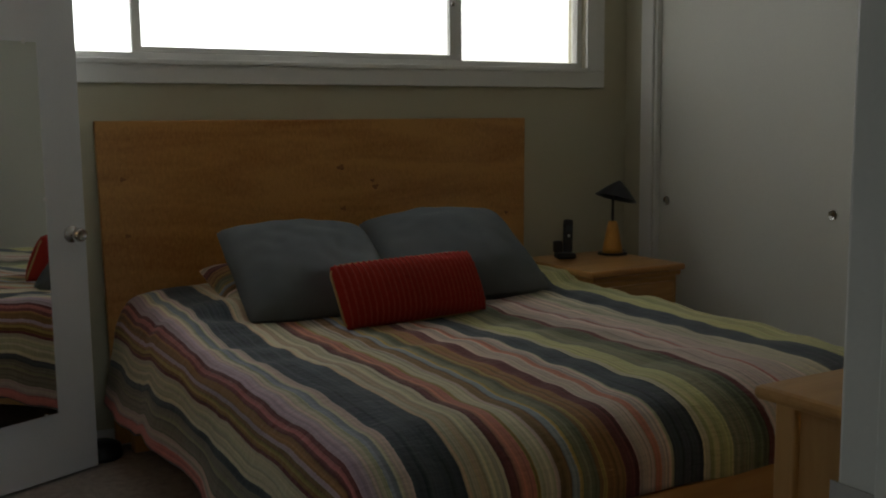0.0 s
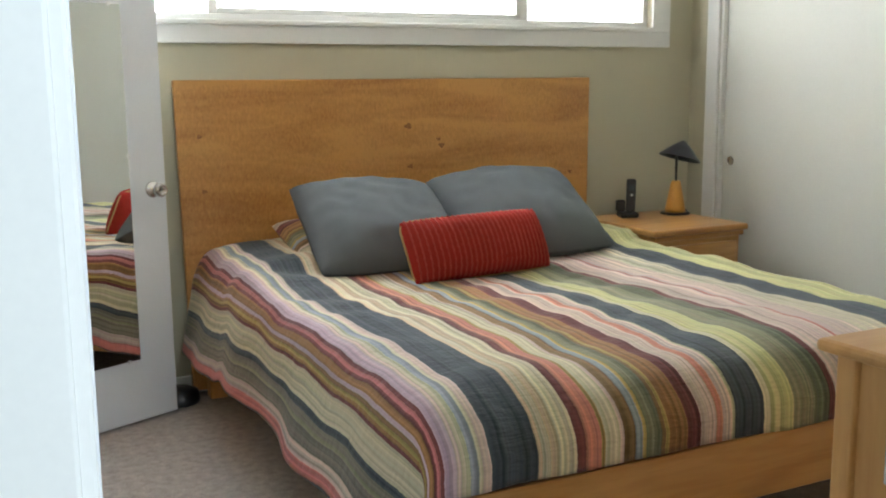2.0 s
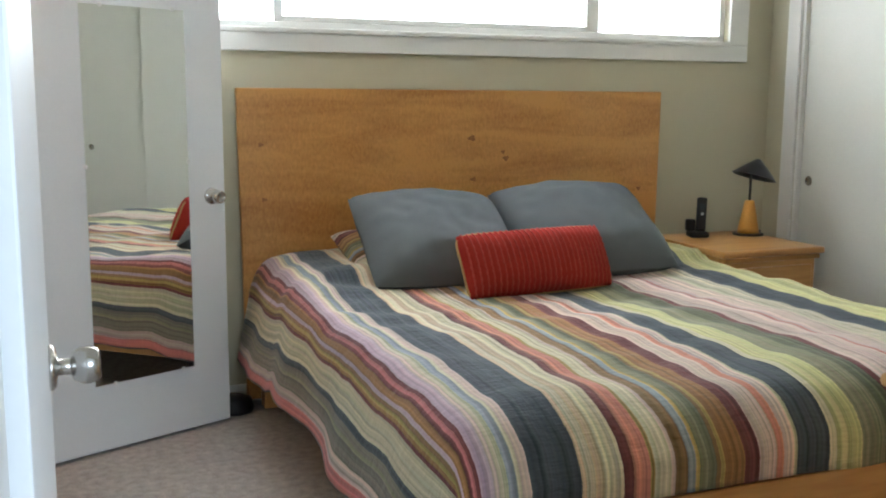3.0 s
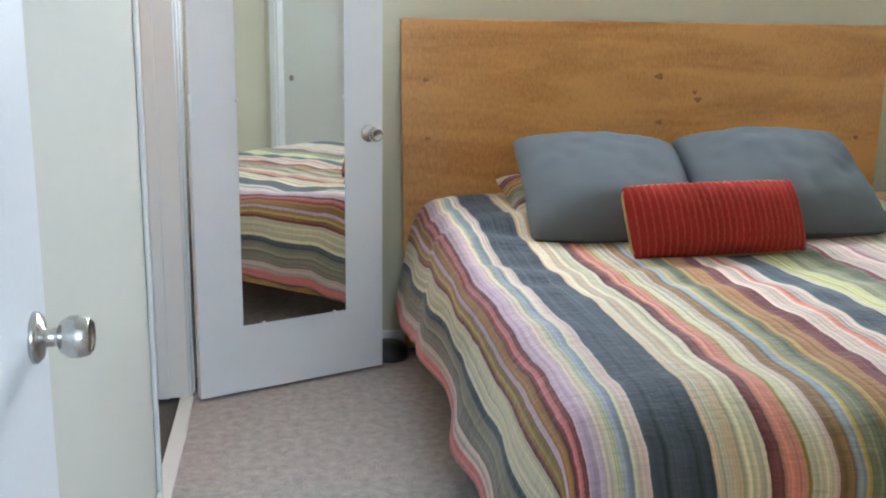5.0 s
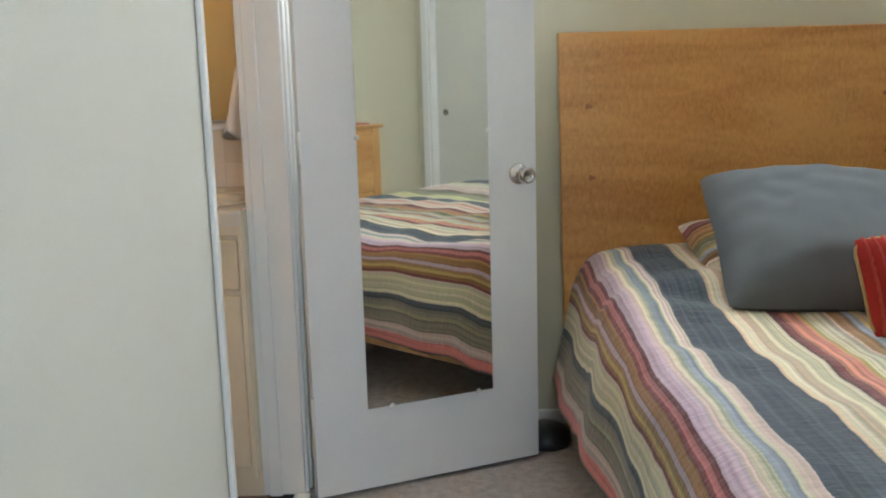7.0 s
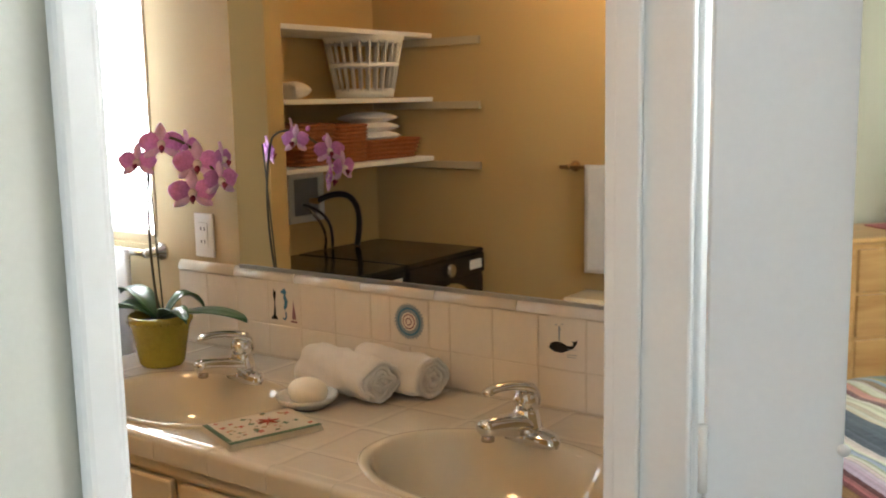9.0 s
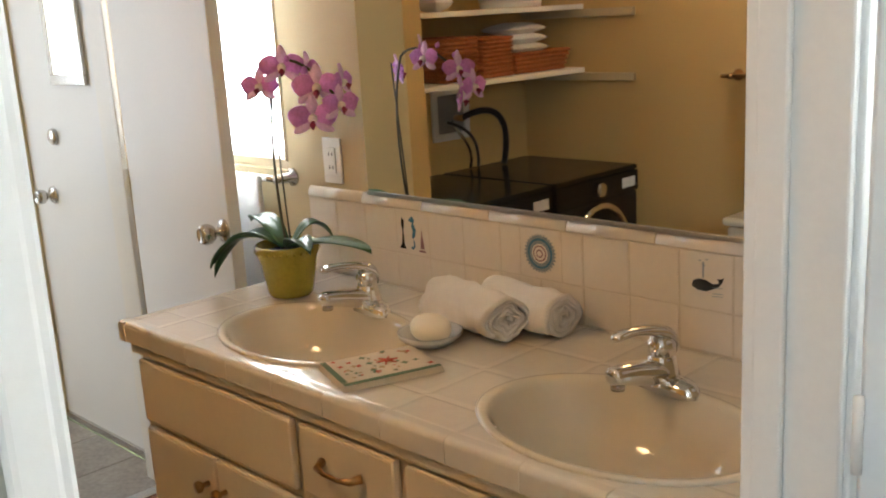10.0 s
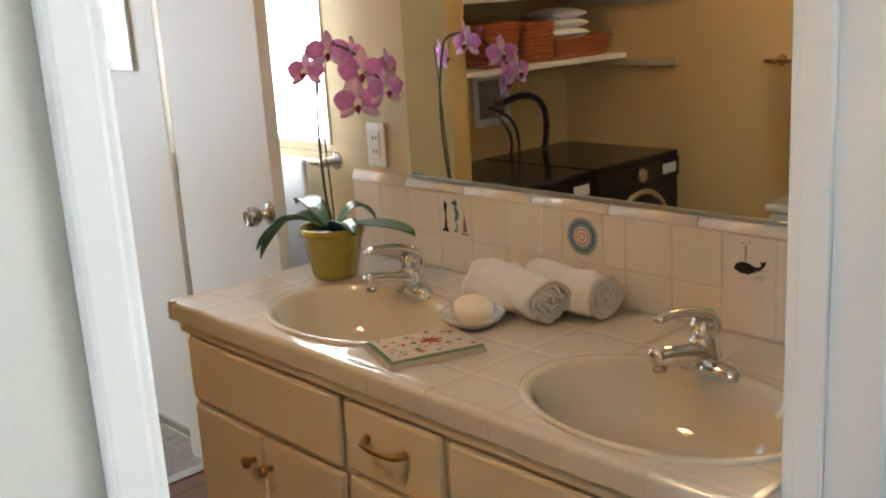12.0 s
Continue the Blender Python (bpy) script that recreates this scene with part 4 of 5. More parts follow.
def sweep(name, rows, m, parent, seg=18):
    """A bar of oval section bent in the yz plane: rows of y, z, half width, half height."""
    V, F = [], []
    for y, z, w, h in rows:
        for k in range(seg):
            a = 2 * math.pi * k / seg
            V.append((w * math.copysign(abs(math.cos(a)) ** 0.8, math.cos(a)), y, z + h * math.sin(a)))
    for i in range(len(rows) - 1):
        for k in range(seg):
            j = (k + 1) % seg
            F.append((i * seg + k, i * seg + j, (i + 1) * seg + j, (i + 1) * seg + k))
    F += [tuple(range(seg - 1, -1, -1)), tuple(range((len(rows) - 1) * seg, len(rows) * seg))]
    ob = mesh_ob(name, V, F, m, parent, True)
    sm = ob.modifiers.new("smooth", 'SUBSURF')
    sm.levels = sm.render_levels = 1
    return ob


def faucet(x, y):
    f = thing("faucet", (x, y, ZC - 0.002), "polished chrome single-lever faucet behind the basin", "faucet", "faucets of the vanity")
    V, F, seg = [], [], 32
    for s, z in ((1.0, 0.0), (1.0, 0.012), (0.86, 0.022), (0.45, 0.028), (0.01, 0.029)):
        for i in range(seg):
            a = 2 * math.pi * i / seg
            V.append((0.080 * s * math.copysign(abs(math.cos(a)) ** 0.75, math.cos(a)), 0.027 * s * math.sin(a), z))
    for k in range(4):
        for i in range(seg):
            j = (i + 1) % seg
            F.append((k * seg + i, k * seg + j, (k + 1) * seg + j, (k + 1) * seg + i))
    mesh_ob("base", V, F, M_CHROME, f, True)
    lathe("body", [(0.034, 0.012), (0.030, 0.030), (0.025, 0.050), (0.0235, 0.056), (0.0215, 0.058), (0.0215, 0.062), (0.0240, 0.064), (0.0240, 0.080), (0.019, 0.092), (0, 0.096)], M_CHROME, f)
    sweep("spout", [(0.020, 0.024, 0.031, 0.024), (-0.02, 0.032, 0.028, 0.024), (-0.06, 0.041, 0.023, 0.021), (-0.095, 0.047, 0.020, 0.018), (-0.114, 0.048, 0.019, 0.016), (-0.120, 0.047, 0.013, 0.010)], M_CHROME, f)
    lathe("aerator", [(0, 0), (0.012, 0), (0.012, 0.012), (0, 0.012)], M_STEEL, f, (0, -0.103, 0.023))
    sweep("lever", [(0.026, 0.062, 0.017, 0.012), (0.022, 0.086, 0.021, 0.018), (0.002, 0.101, 0.020, 0.013), (-0.03, 0.111, 0.014, 0.009), (-0.07, 0.116, 0.011, 0.007), (-0.098, 0.115, 0.013, 0.008), (-0.112, 0.110, 0.010, 0.006)], M_CHROME, f)
    tube("lift_rod", [(0, 0.022, 0.02), (0, 0.026, 0.075)], 0.0028, M_CHROME, f, 8)
    lathe("rod_knob", [(0, 0), (0.005, 0.002), (0.006, 0.008), (0, 0.012)], M_CHROME, f, (0, 0.026, 0.074), (0, 0, 1), 12)
    return f


fa = faucet(-1.940, 3.862)
fa.matrix_basis = pose(-1.940, 3.862, ZC - 0.002, 0, 0, -11)
copy_thing(fa, pose(-1.168, 3.850, ZC - 0.002, 0, 0, -11))

# mirror over the vanity
vm = thing("vanity_mirror", (0, 0, 0), "wide frameless wall mirror above the vanity", "mirror")
box("glass", VX0 + 0.237, VX1, YN - 0.008, YN - 0.002, 1.118, 2.06, M_MIRROR, vm)
box("channel", VX0 + 0.235, VX1, YN - 0.013, YN - 0.009, 1.112, 1.121, M_METALEDGE, vm, 0.0015)

# unseen warm dome lamp on the bathroom ceiling, added for the room's orange light
vl = thing("added_ceiling_lamp", (-1.85, 2.55, H), "unseen warm dome lamp added to the bathroom ceiling", "lamp")
lathe("rim", [(0, 0), (0.165, 0), (0.165, -0.022), (0.150, -0.026), (0, -0.026)], M_STEEL, vl, seg=36)
lathe("dome", [(0.148, -0.026), (0.142, -0.055), (0.115, -0.085), (0.065, -0.106), (0, -0.112)], M_BULB, vl, seg=36)

# outlet, towel bar
ol = thing("outlet", (-2.257, YN - 0.001, 1.186), "white duplex wall outlet with a cover plate", "outlet")
box("plate", -0.036, 0.036, -0.006, 0, -0.058, 0.058, M_PLASTIC, ol, 0.003)
box("insert", -0.017, 0.017, -0.009, -0.0062, -0.034, 0.034, M_PLASTIC, ol, 0.002)
for sx in (-0.008, 0.005):
    for sz in (0.013, -0.021):
        box("slot", sx, sx + 0.003, -0.0098, -0.0091, sz, sz + 0.009, M_BLACK, ol)
tb = thing("towel_bar", (0, 0, 0), "short brushed towel bar beside the window", "towel bar")
lathe("post", [(0, 0), (0.024, 0), (0.024, 0.006), (0.014, 0.012), (0.012, 0.06), (0, 0.062)], M_STEEL, tb, (-2.435, YN, 1.130), (0, -1, 0), 20)
tube("bar", [(-2.435, YN - 0.05, 1.130), (-2.70, YN - 0.05, 1.130)], 0.009, M_STEEL, tb)


def cloth_sheet(name, x0, x1, y, z0, z1, label, wav=0.008, seed=0.0, axis=0):
    n, k = 16, 20
    V, F = [], []
    for j in range(k + 1):
        for i in range(n + 1):
            u, v = x0 + (x1 - x0) * i / n, z0 + (z1 - z0) * j / k
            w = y + wav * noise.noise(Vector((u * 14 + seed, v * 3, seed)))
            V.append((u, w, v) if axis == 0 else (w, u, v))
    for j in range(k):
        for i in range(n):
            a = j * (n + 1) + i
            F.append((a, a + 1, a + n + 2, a + n + 1))
    ob = mesh_ob(name, V, F, M_TOWEL, None, True)
    s = ob.modifiers.new("thickness", 'SOLIDIFY')
    s.thickness = 0.012
    return tagged(ob, label, "towel")


cloth_sheet("hand_towel", -2.69, -2.50, YN - 0.068, 0.735, 1.137, "white hand towel hanging from the short bar", seed=2.0)


def ring_towel():
    """A hand towel drawn through a ring: narrow at the top, spread at its hem."""
    t = thing("towel_ring", (XLB, 3.90, 1.43), "white hand towel hanging from a chrome ring beside the mirror", "towel ring")
    lathe("rosette", [(0, 0), (0.024, 0), (0.022, 0.008), (0.008, 0.012), (0.008, 0.045), (0, 0.046)], M_CHROME, t, (0, 0, 0), (-1, 0, 0), 18)
    tube("ring", [(-0.04, 0.075 * math.sin(2 * math.pi * k / 28), -0.075 + 0.075 * math.cos(2 * math.pi * k / 28)) for k in range(29)], 0.004, M_CHROME, t, 8)
    V, F, n, k = [], [], 36, 20
    for j in range(k + 1):
        q = j / k
        w, d = 0.055 + 0.065 * q, 0.020 + 0.040 * q
        for i in range(n):
            a = 2 * math.pi * i / n
            f = 1 + 0.16 * math.sin(5 * a + 2 * q) * q
            V.append((-0.058 + 0.004 * math.sin(a * 3) - d * f * math.cos(a) * 0.8 - 0.018 * q, w * f * math.sin(a), -0.135 - 0.215 * q - 0.02 * q * math.sin(2 * a + 0.6)))
    for j in range(k):
        for i in range(n):
            m = (i + 1) % n
            F.append((j * n + i, j * n + m, (j + 1) * n + m, (j + 1) * n + i))
    F += [tuple(range(n - 1, -1, -1)), tuple(range(k * n, (k + 1) * n))]
    mesh_ob("towel", V, F, M_TOWEL, t, True)


ring_towel()


# ---- things on the counter ----
def orchid():
    o = thing("orchid", (-2.196, 3.838, ZC), "magenta orchid in a mustard green glazed pot", "potted plant")
    lathe("pot", [(0, 0.002), (0.050, 0.002), (0.055, 0.010), (0.071, 0.098), (0.074, 0.102), (0.077, 0.124), (0.073, 0.128), (0.069, 0.122), (0.066, 0.104), (0, 0.102)], M_POT, o, seg=36)
    lathe("soil", [(0, 0.114), (0.04, 0.112), (0.067, 0.106)], M_SOIL, o)
    for k in range(30):
        a = 2 * math.pi * k / 30
        lathe("bead", [(0, 0), (0.004, 0.001), (0, 0.003)], M_POT, o, (0.0765 * math.cos(a), 0.0765 * math.sin(a), 0.112), (math.cos(a), math.sin(a), 0), 6)
    for ang, ln, up, dn, wd in ((190, 0.25, 0.055, -0.10, 0.032), (203, 0.21, 0.045, -0.06, 0.028), (4, 0.27, 0.030, 0.020, 0.034), (-20, 0.17, 0.040, 0.02, 0.026), (168, 0.20, 0.055, 0.035, 0.028), (70, 0.10, 0.06, 0.01, 0.026)):
        a = math.radians(ang)
        d, s = Vector((math.cos(a), math.sin(a), 0)), Vector((-math.sin(a), math.cos(a), 0))
        V, F, n = [], [], 16
        for i in range(n + 1):
            t = i / n
            p = d * (0.015 + ln * t) + Vector((0, 0, 0.115 + 2 * up * t * (1 - t) * 1.6 + dn * t * t))
            wv = wd * (math.sin(math.pi * min(1, 0.08 + t * 0.92)) ** 0.6) + 0.001
            for q in (-1, -0.5, 0, 0.5, 1):
                V.append(tuple(p + s * wv * q + Vector((0, 0, 0.010 * abs(q) - 0.003))))
        for i in range(n):
            for q in range(4):
                b = i * 5 + q
                F.append((b, b + 1, b + 6, b + 5))
        lf = mesh_ob("leaf", V, F, M_LEAF, o, True)
        sm = lf.modifiers.new("thickness", 'SOLIDIFY')
        sm.thickness = 0.0022
    stem = bezier((0.0, 0.0, 0.12), (-0.03, 0.0, 0.25), (-0.035, 0.01, 0.42), (0.0, 0.0, 0.535), 16) + bezier((0.0, 0.0, 0.535), (0.04, 0.0, 0.575), (0.14, 0.0, 0.56), (0.235, 0.0, 0.47), 12)[1:]
    tube("stem", stem, 0.0032, M_STEM, o, 8)
    tube("stake", [(0.008, 0.006, 0.11), (-0.025, 0.012, 0.52)], 0.0022, M_STEM, o, 6)

    def bloom(at, face, size):
        n, size = Vector(face).normalized(), size * 0.9
        right = n.cross(Vector((0, 0, 1))).normalized()
        up = right.cross(n)
        for ang, ln, wd in ((90, 1.0, 0.62), (215, 1.0, 0.58), (325, 1.0, 0.58), (12, 1.05, 1.15), (168, 1.05, 1.15)):
            a = math.radians(ang)
            d = right * math.cos(a) + up * math.sin(a)
            s = right * -math.sin(a) + up * math.cos(a)
            V, F, k = [], [], 8
            for i in range(k + 1):
                t = i / k
                wv = size * 0.42 * wd * (math.sin(math.pi * (0.06 + 0.90 * t)) ** 0.7)
                for q in (-1, -0.5, 0, 0.5, 1):
                    V.append(tuple(Vector(at) + d * size * ln * t + s * wv * q + n * (size * (0.16 * math.sin(2.6 * t) - 0.12 * abs(q) ** 2 + (0.06 if wd > 1 else 0.0)))))
            for i in range(k):
                for q in range(4):
                    b = i * 5 + q
                    F.append((b, b + 1, b + 6, b + 5))
            mesh_ob("petal", V, F, M_PETAL if wd > 1 else M_SEPAL, o, True)
        lathe("column", [(0, 0), (0.22 * size, 0.04 * size), (0.16 * size, 0.28 * size), (0, 0.34 * size)], M_PALE, o, at, tuple(n), 10)
        tube("lip", [tuple(Vector(at) + n * size * 0.2 - up * size * 0.05), tuple(Vector(at) + n * size * 0.42 - up * size * 0.20), tuple(Vector(at) + n * size * 0.34 - up * size * 0.42)], [0.07 * size, 0.15 * size, 0.03 * size], M_LIP, o, 8)

    fc = (0.75, -0.62, 0.05)
    for at, face, size in (((-0.030, -0.012, 0.495), (0.45, -0.85, 0.1), 0.052), ((0.060, -0.012, 0.540), fc, 0.055), ((0.185, -0.015, 0.497), (0.70, -0.70, 0.0), 0.058),
                           ((0.175, -0.025, 0.432), (0.72, -0.68, -0.1), 0.058), ((0.245, -0.005, 0.460), (0.98, -0.1, 0.0), 0.050), ((0.225, 0.022, 0.505), (0.9, 0.4, 0.1), 0.046), ((0.11, 0.022, 0.53), (0.1, 0.95, 0.1), 0.048)):
        bloom(at, face, size)
    for at, s in (((0.165, -0.03, 0.535), 0.009), ((0.105, -0.03, 0.56), 0.008)):
        lathe("bud", [(0, -s), (s * 0.8, -s * 0.3), (s * 0.7, s * 0.5), (0, s * 1.3)], M_PETAL, o, at, (0.4, -0.2, 0.9), 10)


orchid()


def rolled_towel(m, length, radius, seed):
    """A towel rolled up: a spiral seen at both ends, with soft uneven pile."""
    V, F, n, k = [], [], 110, 16
    for i in range(n + 1):
        t = i / n
        a = t * 2 * math.pi * 3.6
        r = radius * (0.16 + 0.84 * t)
        for j in range(k + 1):
            s = j / k
            w = 0.013 * noise.noise(Vector((math.cos(a) * 1.3, math.sin(a) * 1.3 + s * 1.5, seed))) + 0.006 * noise.noise(Vector((a * 0.9, s * 6, seed))) + 0.003 * noise.noise(Vector((a * 3, s * 18, seed)))
            V.append((length * (s - 0.5) + 0.008 * noise.noise(Vector((a * 0.6, seed, 0))) * (1 if j in (0, k) else 0.3), (r + w) * math.cos(a), (r + w) * math.sin(a) * 0.93 + radius * 0.95))
    for i in range(n):
        for j in range(k):
            b = i * (k + 1) + j
            F.append((b, b + 1, b + k + 2, b + k + 1))
    ob = mesh_ob("rolled_towel", V, F, M_TOWEL, None, True)
    ob.matrix_basis = m
    s = ob.modifiers.new("thickness", 'SOLIDIFY')
    s.thickness, s.offset = 0.009, 0
    return tagged(ob, "white terry washcloth rolled up on the counter", "towel", "rolled washcloths")


rolled_towel(pose(-1.640, 3.888, ZC, 0, 0, -12), 0.24, 0.050, 1.0)
rolled_towel(pose(-1.560, 3.966, ZC, 0, 0, -10), 0.22, 0.047, 6.0)

sd = thing("soap_dish", (-1.655, 3.775, ZC + 0.001), "clear glass soap dish holding a cream soap bar", "soap dish")
lathe("dish", [(0, 0.002), (0.045, 0.002), (0.062, 0.016), (0.066, 0.026), (0.063, 0.026), (0.058, 0.016), (0.042, 0.007), (0, 0.006)], M_FROST, sd)
bm = bmesh.new()
bmesh.ops.create_uvsphere(bm, u_segments=28, v_segments=16, radius=1.0)
for v in bm.verts:
    v.co = Vector((v.co.x * 0.054, v.co.y * 0.038, math.copysign(abs(v.co.z) ** 0.85, v.co.z) * 0.026))
sb = bm_ob("soap_bar", bm, M_SOAP)
sb.matrix_basis = pose(-1.652, 3.775, ZC + 0.034, 4, 0, -20)
tagged(sb, "oval cream soap bar resting in the dish", "soap")


def folded_cloth():
    c = thing("folded_cloth", pose(-1.622, 3.612, ZC + 0.001, 0, 0, 70), "folded cream cloth printed with sprigs and coral", "cloth")
    for k in range(4):
        box("fold", -0.098 + 0.002 * k, 0.098 - 0.001 * k, -0.073 + 0.002 * k, 0.073, 0.0025 * k, 0.0025 * k + 0.0023, M_CLOTH, c, 0.0018)
    box("border", -0.094, 0.095, -0.0675, -0.055, 0.0099, 0.0103, M_CLOTHGREEN, c)
    box("border", -0.094, -0.083, -0.052, 0.072, 0.0099, 0.0103, M_CLOTHGREEN, c)
    rnd = random.Random(7)
    for k in range(46):
        x, y, r, a0 = rnd.uniform(-0.075, 0.088), rnd.uniform(-0.045, 0.066), rnd.uniform(0.004, 0.010), rnd.uniform(0, 6)
        m = (M_CLOTHGREEN, M_CLOTHTAN, M_CLOTHRED)[k % 3]
        V = [(x + r * (1 if i % 2 else 0.45) * math.cos(a0 + i * 0.785), y + r * (1 if i % 2 else 0.45) * math.sin(a0 + i * 0.785), 0.0102 + 0.00002 * k) for i in range(8)]
        mesh_ob("sprig", V, [tuple(range(8))], m, c)
    for i in range(6):
        a = i * math.pi / 3
        tube("coral_sprig", [(0.02, 0.015, 0.011), (0.02 + 0.022 * math.cos(a), 0.015 + 0.022 * math.sin(a), 0.011)], [0.003, 0.001], M_CLOTHRED, c, 6)


folded_cloth()


# ---- laundry side, seen in the mirror ----
def machine(y0, y1, label):
    w = thing("washing_machine" if y0 < 2.6 else "dryer", (XW + 0.02, y0, 0), label, "laundry machine", "laundry machines")
    d, wd, h = 0.60, y1 - y0, 0.875
    box("cabinet", 0, d, 0, wd, 0.02, h - 0.11, M_MACHINE, w, 0.012)
    box("top", 0, d + 0.002, 0, wd, h - 0.02, h, M_MACHINE, w, 0.008)
    box("control_panel", 0, d + 0.006, 0, wd, h - 0.109, h - 0.021, M_MACHINE, w, 0.008)
    lathe("dial", [(0, 0), (0.03, 0), (0.028, 0.018), (0.022, 0.022), (0, 0.022)], M_STEEL, w, (d + 0.006, wd * 0.5, h - 0.065), (1, 0, 0), 24)
    lathe("door_ring", [(0.165, 0), (0.190, 0.002), (0.193, 0.016), (0.182, 0.026), (0.168, 0.022), (0.165, 0.0)], M_CHROME, w, (d, wd * 0.5, 0.565), (1, 0, 0), 40)
    lathe("door_glass", [(0.166, 0.01), (0.11, 0.03), (0, 0.04)], M_MACHINE, w, (d, wd * 0.5, 0.565), (1, 0, 0), 32)
    box("label", d + 0.0065, d + 0.008, 0.03, 0.12, h - 0.085, h - 0.045, M_SCREEN, w)
    boxes("foot", [(fx, fx + 0.04, fy, fy + 0.04, -0.012, 0.02) for fx in (0.03, d - 0.08) for fy in (0.03, wd - 0.07)], M_BLACK, w)


machine(2.13, 2.685, "black front-loading washing machine with a chrome door ring")
machine(2.70, 3.255, "black front-loading dryer beside the washing machine")
for z, lab in ((1.270, "white shelf above the laundry machines with baskets"), (1.535, "white shelf with a laundry basket above the machines"), (1.815, "white upper shelf of the laundry alcove")):
    s = thing("shelf", (0, 0, 0), lab, "shelf", "laundry shelves")
    box("board", XW + 0.001, XW + 0.34, YSB + 0.001, 3.268, z - 0.02, z, M_TRIM, s, 0.003)
    box("cleat", XW + 0.001, XW + 0.60, YSB + 0.001, YSB + 0.018, z - 0.055, z - 0.021, M_BATHWALL, s, 0.003)


def wicker(x, y, z, w, d, h, flare, lab):
    b = thing("wicker_basket", (x, y, z), lab, "basket", "wicker baskets")
    V, F = [], []
    for k, (s, zz) in enumerate(((1, 0.001), (1 + flare, h), (1 + flare - 0.06, h), (0.94, 0.01))):
        V += [(-d / 2 * s, -w / 2 * s, zz), (d / 2 * s, -w / 2 * s, zz), (d / 2 * s, w / 2 * s, zz), (-d / 2 * s, w / 2 * s, zz)]
    for k in range(3):
        for i in range(4):
            j = (i + 1) % 4
            F.append((k * 4 + i, k * 4 + j, k * 4 + 4 + j, k * 4 + 4 + i))
    F += [(3, 2, 1, 0), (12, 13, 14, 15)]
    mesh_ob("weave", V, F, M_BASKET, b, bevel=0.004)
    n = int(h / 0.016)
    for k in range(n):
        s = 1 + flare * (k + 0.5) / n + 0.015
        zz = h * (k + 0.5) / n
        c = [(-d / 2 * s, -w / 2 * s, zz), (d / 2 * s, -w / 2 * s, zz), (d / 2 * s, w / 2 * s, zz), (-d / 2 * s, w / 2 * s, zz), (-d / 2 * s, -w / 2 * s, zz)]
        tube("strand", c, 0.006, M_BASKET, b, 6)


wicker(XW + 0.20, 2.83, 1.270, 0.17, 0.20, 0.17, 0.06, "orange-brown wicker basket on the laundry shelf")
wicker(XW + 0.20, 2.62, 1.270, 0.16, 0.20, 0.16, 0.06, "orange-brown wicker basket on the laundry shelf")
wicker(XW + 0.19, 2.34, 1.270, 0.30, 0.20, 0.09, 0.18, "low wicker basket with folded white towels")
for k in range(3):
    V, F, _ = cushion_mesh(0.17, 0.25, 0.05, 14, 0.02, k + 1.0, 0.003)
    f = mesh_ob("folded_towel", V, F, M_TOWEL, None, True)
    f.matrix_basis = pose(XW + 0.19, 2.37 + 0.008 * k, 1.370 + 0.04 * k)
    tagged(f, "folded white terry towel stacked in the basket", "towel", "folded towels")


def laundry_basket():
    b = thing("laundry_basket", (XW + 0.19, 2.40, 1.535), "white plastic laundry basket with slotted sides", "laundry basket")
    h, r0, r1, n = 0.27, 0.125, 0.165, 26
    lathe("bottom", [(0, 0.002), (r0, 0.002), (r0 + 0.005, 0.04), (r0 - 0.002, 0.04), (r0 - 0.006, 0.008), (0, 0.008)], M_PLASTIC, b)
    lathe("rim", [(r1 - 0.006, h - 0.04), (r1, h - 0.04), (r1 + 0.012, h - 0.01), (r1 + 0.006, h), (r1 - 0.006, h), (r1 - 0.006, h - 0.04)], M_PLASTIC, b)
    zm = h * 0.52
    rm = r0 + (r1 - r0) * 0.52
    lathe("band", [(rm - 0.004, zm - 0.01), (rm + 0.004, zm - 0.01), (rm + 0.005, zm + 0.01), (rm - 0.004, zm + 0.01), (rm - 0.004, zm - 0.01)], M_PLASTIC, b)
    for k in range(n):
        a = 2 * math.pi * k / n
        tube("slat", [(r0 * math.cos(a), r0 * math.sin(a), 0.03), (r1 * math.cos(a), r1 * math.sin(a), h - 0.03)], 0.006, M_PLASTIC, b, 6)


laundry_basket()
tp = mesh_ob("towel_roll", *cushion_mesh(0.14, 0.10, 0.07, 16, 0.2, 4.0, 0.002)[:2], M_TOWEL, None, True)
tp.matrix_basis = pose(XW + 0.20, 2.86, 1.570)
tagged(tp, "small folded white cloth on the shelf", "towel")
wb = thing("washer_outlet_box", (XW + 0.001, 2.60, 1.005), "white recessed water valve box with hoses", "valve box")
boxes("frame", [(0, 0.012, -0.11, 0.11, 0, 0.03), (0, 0.012, -0.11, 0.11, 0.19, 0.22), (0, 0.012, -0.11, -0.08, 0.03, 0.19), (0, 0.012, 0.08, 0.11, 0.03, 0.19)], M_PLASTIC, wb, 0.002)
box("recess", 0.0005, 0.003, -0.08, 0.08, 0.03, 0.19, mat("grey_recess", (0.25, 0.25, 0.25), 0.6), wb)
tube("valve", [(0.004, -0.03, 0.09), (0.05, -0.03, 0.09)], 0.014, M_BRASS, wb)
tube("drain_hose", bezier((0.04, -0.03, 0.09), (0.12, -0.16, 0.16), (0.14, -0.24, 0.08), (0.10, -0.22, -0.125), 16), 0.014, M_BLACK, wb, 10)
tube("supply_hose", bezier((0.03, 0.02, 0.08), (0.08, 0.03, 0.02), (0.08, -0.06, -0.02), (0.05, -0.06, -0.125), 12), 0.007, M_STEEL, wb, 8)
